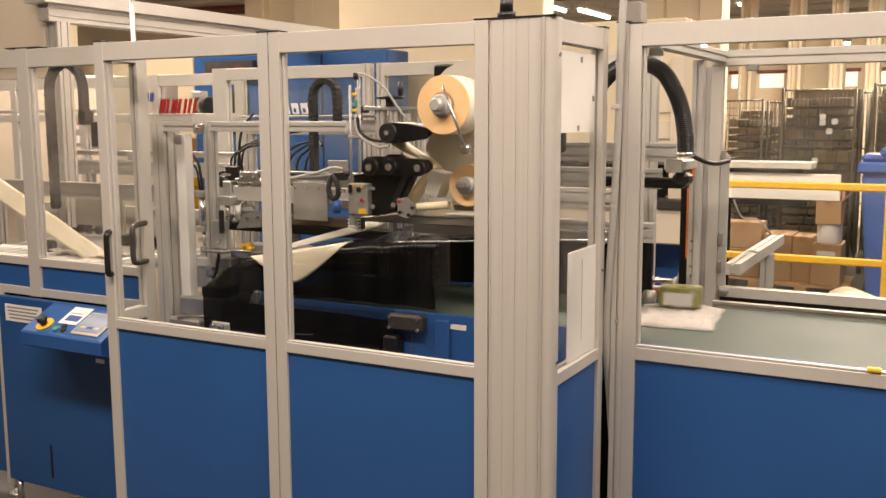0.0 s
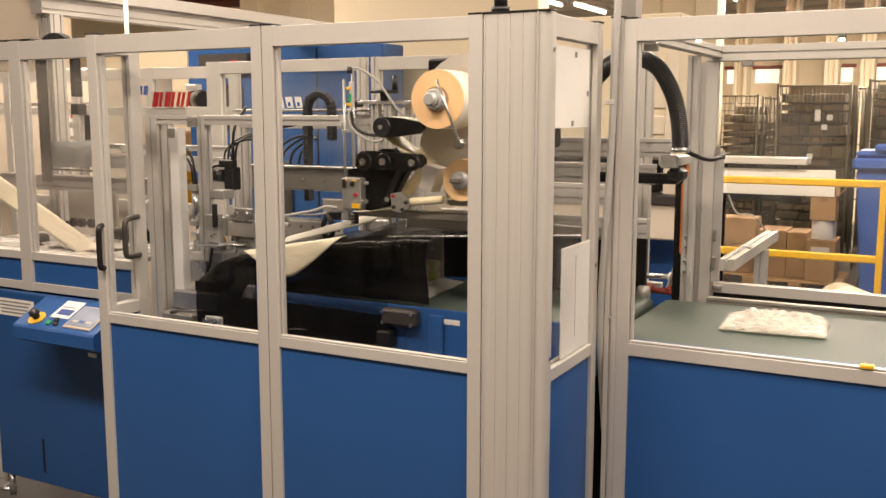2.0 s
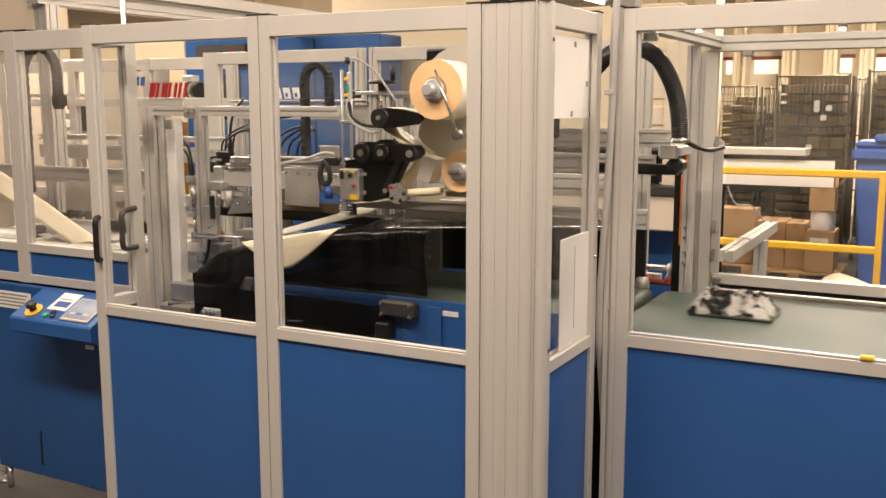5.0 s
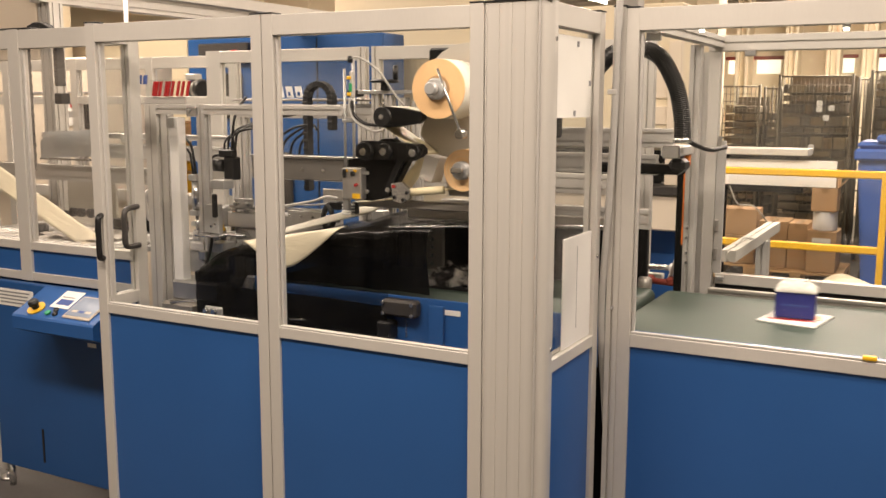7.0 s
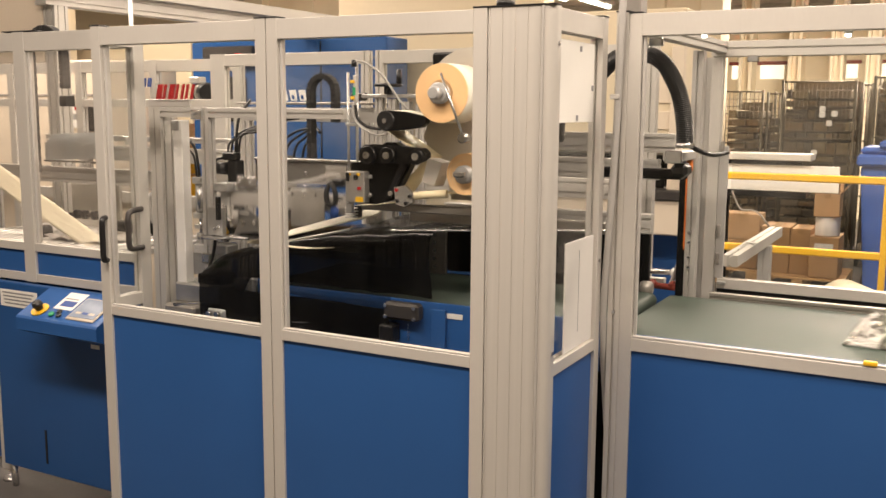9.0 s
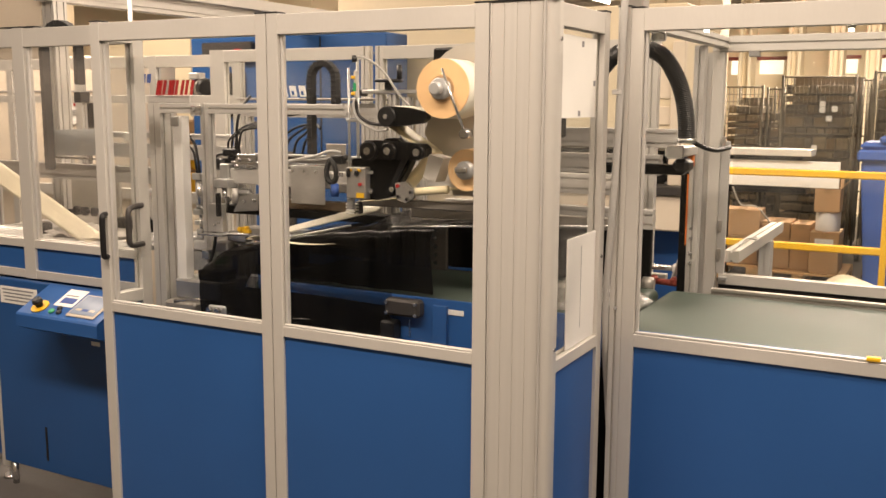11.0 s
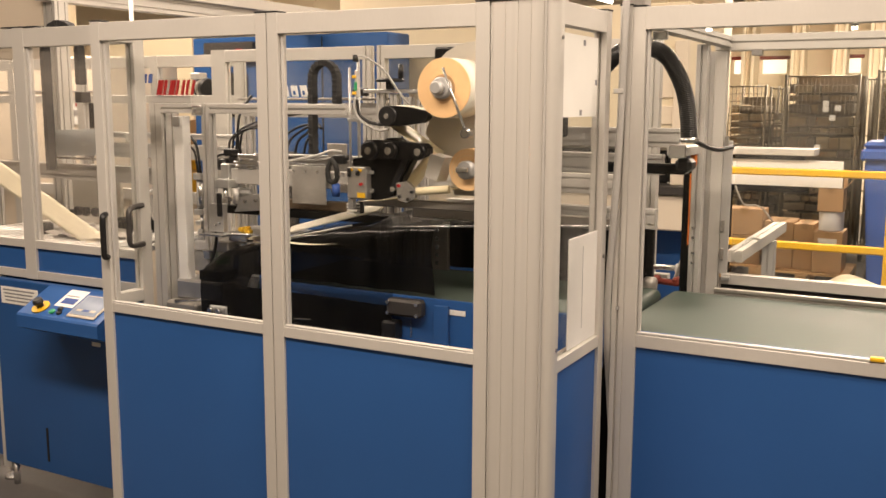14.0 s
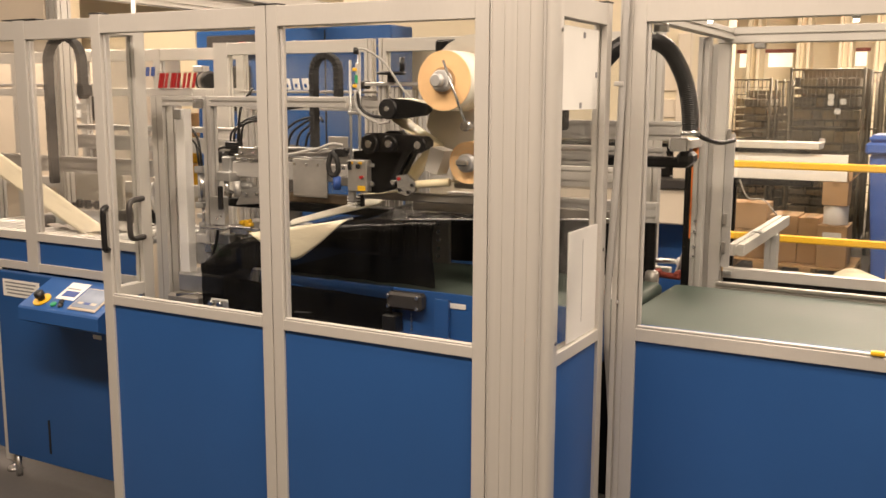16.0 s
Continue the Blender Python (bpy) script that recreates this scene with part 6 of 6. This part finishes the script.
def white_bench():
    g = thing("white_bench", (-0.2, 6.2, 0), "white sided packing bench with grey top", "bench")
    part("apron", bx(-1.0, 0.355, 6.06, 6.085, 0.985, 1.205, 0.003), WHITE, g)
    part("top", bx(-1.0, 0.13, 6.02, 6.32, 1.245, 1.30, 0.004), ALU, g)
    part("top_support", bx(-0.95, 0.05, 6.10, 6.14, 1.2, 1.245, 0.002), BLACKM, g)
    part("under_shelf", bx(-1.0, 0.10, 6.06, 6.33, 0.93, 0.985, 0.004), BLACKM, g)
    for x in (-0.98, -0.62):
        part("leg", bx(x, x + 0.05, 6.26, 6.31, 0, 0.93, 0.004), BLACKM, g)
    part("hose", tube([(-0.50, 6.05, 0.97), (-0.42, 6.04, 0.82), (-0.28, 6.04, 0.80), (-0.13, 6.05, 0.62)], 0.007, 8), GREYM, g)
    return g


white_bench()


# ---------- hall: columns, pipes, lamps, windows ----------
def column(x0, x1, y0, y1, label="cream painted steel hall column"):
    g = thing("hall_column", ((x0 + x1) / 2, (y0 + y1) / 2, 0), label, "column", "hall columns", "structure")
    t = (x1 - x0) * 0.28
    part("flange", bx(x0, x0 + t, y0, y1, 0, 4.38, 0.01), WALLM, g)
    part("flange", bx(x1 - t, x1, y0, y1, 0, 4.38, 0.01), WALLM, g)
    part("web", bx(x0 + t, x1 - t, y0 + 0.1, y1 - 0.1, 0, 4.38), WALLM, g)
    return g


column(-5.82, -4.89, 6.0, 6.6)
column(-6.55, -5.81, 3.2, 3.7)
column(-1.94, -1.09, 8.0, 8.4)
for x in (-2.05, -1.32, -0.72, -0.22, 0.55):
    column(x + 0.1, x + 0.30, 13.2, 13.6)
for i, (x0, x1) in enumerate(((-2.21, -1.97), (-1.76, -1.39), (-0.55, -0.29), (0.02, 0.25))):
    w = thing("window_%d" % (i + 1), ((x0 + x1) / 2, 14.0, 2.1), "bright daylight window in the far partition", "window", kind="structure")
    part("pane", bx(x0, x1, 13.98, 14.0, 2.16, 2.38), DAYWIN, w)
    part("window_frame", bx(x0 - 0.05, x1 + 0.05, 13.96, 13.99, 2.385, 2.44, 0.005), RUST, w)
pw = part("partition_wall", bx(-3.0, 3.0, 14.0, 14.2, 0, 3.0), WALLM)
tagged(pw, "beige partition wall across the hall", "wall", kind="structure")
rp = thing("red_pipe", (-5, 10, 3.3), "dark red sprinkler pipe under the hall ceiling", "pipe", kind="structure")
part("pipe", cy((-14, 10, 3.55), (6, 10, 3.12), 0.075, 18), RUST, rp)
part("pipe", cy((-3.9, 10, 3.25), (-3.9, 10, 4.3), 0.03, 12), RUST, rp)
for x in (-7.0, -4.6, -2.5):
    part("sprinkler", cy((x, 10, 3.15), (x, 10, 3.3), 0.03, 10), RED, rp)


def tube_light(x, y, z, sx, sy):
    g = thing("strip_light", (x, y, z), "lit fluorescent strip light hanging from the ceiling", "lamp", "strip lights")
    part("housing", bx(x - sx / 2, x + sx / 2, y - sy / 2, y + sy / 2, z + 0.02, z + 0.09, 0.01), WHITE, g)
    part("tube", cy((x - sx / 2 if sx > sy else x, y if sx > sy else y - sy / 2, z - 0.005), (x + sx / 2 if sx > sy else x, y if sx > sy else y + sy / 2, z - 0.005), 0.035, 12), TUBE, g)
    for e in (-0.35, 0.35):
        part("wire", cy((x + (e * sx if sx > sy else 0), y + (0 if sx > sy else e * sy), z + 0.09), (x + (e * sx if sx > sy else 0), y + (0 if sx > sy else e * sy), 4.4), 0.006, 6), ALU2, g)
    return g


for x, y, z in ((-8.6, 14, 3.70), (-7.55, 14.3, 3.55), (-4.62, 14, 3.50), (-5.7, 14.6, 3.74), (-11.6, 9.5, 3.4), (-8.3, 19, 4.0), (-3.0, 19, 4.0), (1.2, 12, 3.6)):
    tube_light(x, y, z, 0.25, 1.5)


# ---------- goods on the belt ----------
def soft_pack(name, w, d, h, m, base, label, seed, parent=None, sag=0.35, rough=0.35):
    """A soft filled bag: a pillow with folds."""
    t = bmesh.new()
    n, k = 44, 30
    top, bot = [], []
    for i in range(n + 1):
        u = i / n
        rt, rb = [], []
        for j in range(k + 1):
            v = j / k
            e = min(1.0, (min(u, 1 - u) * 5.0)) ** 0.5 * min(1.0, (min(v, 1 - v) * 4.0)) ** 0.5
            x = (u - 0.5) * w * (1 + 0.05 * noise.noise(Vector((v * 4, seed, 0))))
            y = (v - 0.5) * d * (1 + 0.06 * noise.noise(Vector((u * 4, seed, 7))))
            z = h * (0.12 + 0.88 * e * (0.75 + sag * noise.noise(Vector((u * 5, v * 4, seed))) + rough * (0.5 - abs(noise.noise(Vector((u * 9, v * 8, seed + 3))))) + 0.5 * rough * noise.noise(Vector((u * 23, v * 19, seed)))))
            rt.append(t.verts.new((base[0] + x, base[1] + y, base[2] + max(z, 0.004))))
            rb.append(t.verts.new((base[0] + x, base[1] + y, base[2])))
        top.append(rt)
        bot.append(rb)
    for g, flip in ((top, False), (bot, True)):
        for i in range(n):
            for j in range(k):
                q = [g[i][j], g[i + 1][j], g[i + 1][j + 1], g[i][j + 1]]
                t.faces.new(q[::-1] if flip else q).smooth = True
    for i in range(n):
        t.faces.new((top[i][0], bot[i][0], bot[i + 1][0], top[i + 1][0]))
        t.faces.new((top[i][k], top[i + 1][k], bot[i + 1][k], bot[i][k]))
    for j in range(k):
        t.faces.new((top[0][j], top[0][j + 1], bot[0][j + 1], bot[0][j]))
        t.faces.new((top[n][j], bot[n][j], bot[n][j + 1], top[n][j + 1]))
    return part(name, t, m, parent, smooth=True)


def goods(label, category="parcel"):
    return thing("parcel", (0, 0, 0), label, category, "parcels on the belt")


p1 = goods("white plastic bag with a small lime and white box on top")
soft_pack("bag", 0.30, 0.40, 0.032, BAGW, (0, 0, 0), "", 1.0, p1, 0.2)
bb = part("box", bx(-0.075, 0.075, 0.03, 0.12, 0.030, 0.105, 0.003), LIMEP, p1, "lime green and white carton")
part("box_face", bx(-0.055, 0.05, 0.0285, 0.0300, 0.040, 0.085), PAPER, bb)
p2 = goods("folded cream and white cloth pack", "cloth pack")
soft_pack("cloth", 0.33, 0.24, 0.036, CLOTH, (0, 0, 0), "", 2.3, p2, 0.25, 0.5)
soft_pack("wrap", 0.335, 0.245, 0.040, CREAMP, (0.0, 0.0, 0.004), "", 2.6, p2, 0.35, 0.9)
p3 = goods("black wrapped pack with painted silver reflections")
soft_pack("pack", 0.27, 0.20, 0.045, BLACK, (0, 0, 0), "", 3.0, p3, 0.3)
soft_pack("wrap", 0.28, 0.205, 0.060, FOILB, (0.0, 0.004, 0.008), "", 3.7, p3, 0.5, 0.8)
p4 = goods("dark blue carton with white top on a flat white card")
cd4 = bx(-0.095, 0.10, -0.11, 0.11, 0, 0.006, 0.002)
bmesh.ops.rotate(cd4, verts=cd4.verts, cent=(0, 0, 0), matrix=Matrix.Rotation(radians(-14), 3, "Z"))
part("card", cd4, PAPER, p4, "flat white card with red print")
part("card_print", bx(-0.085, 0.068, -0.052, -0.034, 0.006, 0.0075), RED, p4, "red printed edge")
part("card_print", bx(0.062, 0.085, -0.02, 0.05, 0.006, 0.0070), ORANGE, p4)
part("carton", bx(-0.064, 0.064, -0.03, 0.07, 0.0078, 0.098, 0.003), BLUEBOX, p4, "dark blue carton")
part("print_band", bx(-0.045, 0.045, -0.0312, -0.0300, 0.050, 0.056), INKB, p4)
soft_pack("carton_top", 0.136, 0.112, 0.030, CLOTHW, (0, 0.02, 0.098), "", 4.4, p4, 0.2, 0.5)
p5 = goods("crumpled silver plastic bag with painted white highlights")
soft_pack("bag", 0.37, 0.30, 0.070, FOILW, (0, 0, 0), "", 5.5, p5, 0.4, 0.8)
soft_pack("inner_pack", 0.26, 0.20, 0.030, CLOTHW, (0.02, 0, 0.02), "", 6.1, p5, 0.3)
p6 = goods("small white pack with black stripes")
soft_pack("pack", 0.215, 0.15, 0.018, CLOTHW, (-0.01, 0, 0), "", 7.2, p6, 0.3)
for sx, ex in ((-0.072, 0.028), (0.068, 0.034)):
    part("stripe", bx(sx - ex, sx + ex, -0.052, 0.03, 0.016, 0.036, 0.006), BLACK, p6, "black stripe")
soft_pack("middle_fold", 0.10, 0.12, 0.026, CLOTHW, (-0.01, -0.01, 0.014), "", 7.7, p6, 0.3)
part("yellow_mark", bx(0.004, 0.024, -0.073, -0.066, 0.024, 0.032, 0.003), YELLOW, p6, "small yellow mark")
soft_pack("top_fold", 0.20, 0.12, 0.026, CLOTHW, (0.005, 0.02, 0.036), "", 7.9, p6, 0.2)
# collecting bin below the tunnel's end, where the packed goods drop
cbn = thing("collecting_bin", (-1.42, 0.95, 0), "grey collecting bin under the end of the belt", "bin")
part("base", bx(-1.56, -1.34, 0.75, 1.15, 0.0, 0.01), BLACKM, cbn)
for a in ((-1.56, -1.55, 0.75, 1.15), (-1.35, -1.34, 0.75, 1.15), (-1.55, -1.35, 0.75, 0.76), (-1.55, -1.35, 1.14, 1.15)):
    part("side", bx(*a, 0.01, 0.55, 0.002), BLACKM, cbn)


# ---------- what moves ----------
def smooth_step(a, b, u):
    u = max(0.0, min(1.0, u))
    return a + (b - a) * u * u * (3 - 2 * u)


DOWN = ((1.15, 1.40, 2.02, 2.28), (3.70, 3.90, 4.55, 4.80), (6.26, 6.48, 7.12, 7.36), (8.90, 9.12, 9.75, 10.0),
        (11.22, 11.46, 12.10, 12.36), (14.05, 14.32, 14.72, 14.95))


def down_at(t):
    """How far the jaw is closed at t seconds: 0 open, 1 closed."""
    for a, b, c, d in DOWN:
        if a <= t <= d:
            return smooth_step(0, 1, (t - a) / (b - a)) if t < c else smooth_step(1, 0, (t - c) / (d - c))
    return 0.0


def slow_at(t):
    """The film store empties a little before the jaw closes and fills as it opens."""
    for a, b, c, d in DOWN:
        a, b, c, d = a - 0.55, b - 0.55, c + 0.03, d + 0.05
        if a <= t <= d:
            return smooth_step(0, 1, (t - a) / (b - a)) if t < c else smooth_step(1, 0, (t - c) / (d - c))
    return 0.0


FLAP = ((-1.0, -0.9, 0.08, 0.24), (1.30, 1.95, 2.52, 2.68), (3.80, 4.45, 5.25, 5.4), (6.48, 7.10, 8.22, 8.38),
        (9.02, 9.65, 10.5, 10.66), (11.40, 12.05, 13.15, 13.32), (14.15, 14.9, 17, 17.2))


def flap_at(t):
    """How far the film corner hangs: 0 folded back on top, 1 hanging."""
    for a, b, c, d in FLAP:
        if a <= t <= d:
            return smooth_step(0, 1, 0.25 + 0.75 * (t - a) / (b - a)) if t < c else smooth_step(1, 0, (t - c) / (d - c))
    return 0.0


GRIP = ((-1, -0.9, 1.05, 1.2), (2.5, 2.7, 3.62, 3.78), (5.2, 5.4, 6.35, 6.45), (7.6, 7.8, 8.8, 9.0), (10.2, 10.4, 11.3, 11.42), (12.7, 12.9, 14.0, 14.2), (15.3, 15.5, 17, 18))


def grip_at(t):
    for a, b, c, d in GRIP:
        if a <= t <= d:
            return smooth_step(0, 1, (t - a) / (b - a)) if t < c else smooth_step(1, 0, (t - c) / (d - c))
    return 0.0


def reach_at(t):
    """How far the film carriage has gone out: out from 3.6 s, back again after ten seconds."""
    return smooth_step(0, 1, (t - 3.6) / 0.28) if t < 9 else smooth_step(1, 0, (t - 10.3) / 0.3)


def shifted(ob, dx, dy, dz, rx=0.0):
    b = ORIGIN[ob]
    return pose(b.x + dx, b.y + dy, b.z + dz, rx)


def parcel_rows(x_at, t_at, v, y, rz, wait, end, z=0.945):
    """Waits on the belt to the right, runs left at v m/s, then drops into the bin."""
    t0, t1 = t_at - (wait - x_at) / v, t_at + (x_at + 1.40) / v
    rows = []
    for i in range(161):
        t = i / 10
        if t <= t0:
            m = pose(wait, y, z, 0, 0, rz)
        elif t <= t1:
            m = pose(x_at - v * (t - t_at), y, z, 0, 0, rz)
        else:
            u = min(1.0, (t - t1) / 0.5)
            m = pose(-1.40 - 0.045 * u, y + (0.95 - y) * u, z + (end - z) * u * u, 0, 0, rz + (90 - rz) * u * 0.9)
        rows.append((t, m))
    return rows


def motions():
    steps = [i / 20 for i in range(321)]
    walk(jaw, [(t, shifted(jaw, 0, 0, -0.185 * down_at(t))) for t in steps])
    walk(chain_b, [(t, shifted(chain_b, 0, 0, -0.09 * down_at(t))) for t in steps])
    walk(chain_a, [(t, shifted(chain_a, -0.105 * reach_at(t), 0, 0.10 * slow_at(t))) for t in steps])
    walk(chain_block, [(t, pose(0, 0, -0.10 * slow_at(t))) for t in steps])
    walk(dancer, [(t, shifted(dancer, 0, 0.0, -0.43 * (1 - slow_at(t)))) for t in steps])
    walk(grip, [(t, shifted(grip, -0.15 * (1 - grip_at(t)), 0.03 * (1 - grip_at(t)), 0)) for t in steps])
    walk(flap, [(t, shifted(flap, 0, 0, 0.006, -100 * (1 - flap_at(t)))) for t in steps])
    walk(p1, parcel_rows(0.335, 0.0, 0.545, 1.0, 6, 0.36, 0.02))
    walk(p2, parcel_rows(0.715, 2.0, 0.54, 0.93, 4, 1.55, 0.06))
    walk(p3, parcel_rows(1.116, 4.0, 0.54, 0.95, 0, 1.95, 0.15))
    walk(p4, parcel_rows(0.768, 7.0, 0.54, 0.96, 4, 2.35, 0.26))
    walk(p5, parcel_rows(1.14, 9.0, 0.54, 0.86, -3, 2.75, 0.42))
    walk(p6, parcel_rows(0.895, 14.5, 0.54, 0.94, 2, 3.2, 0.5))


motions()
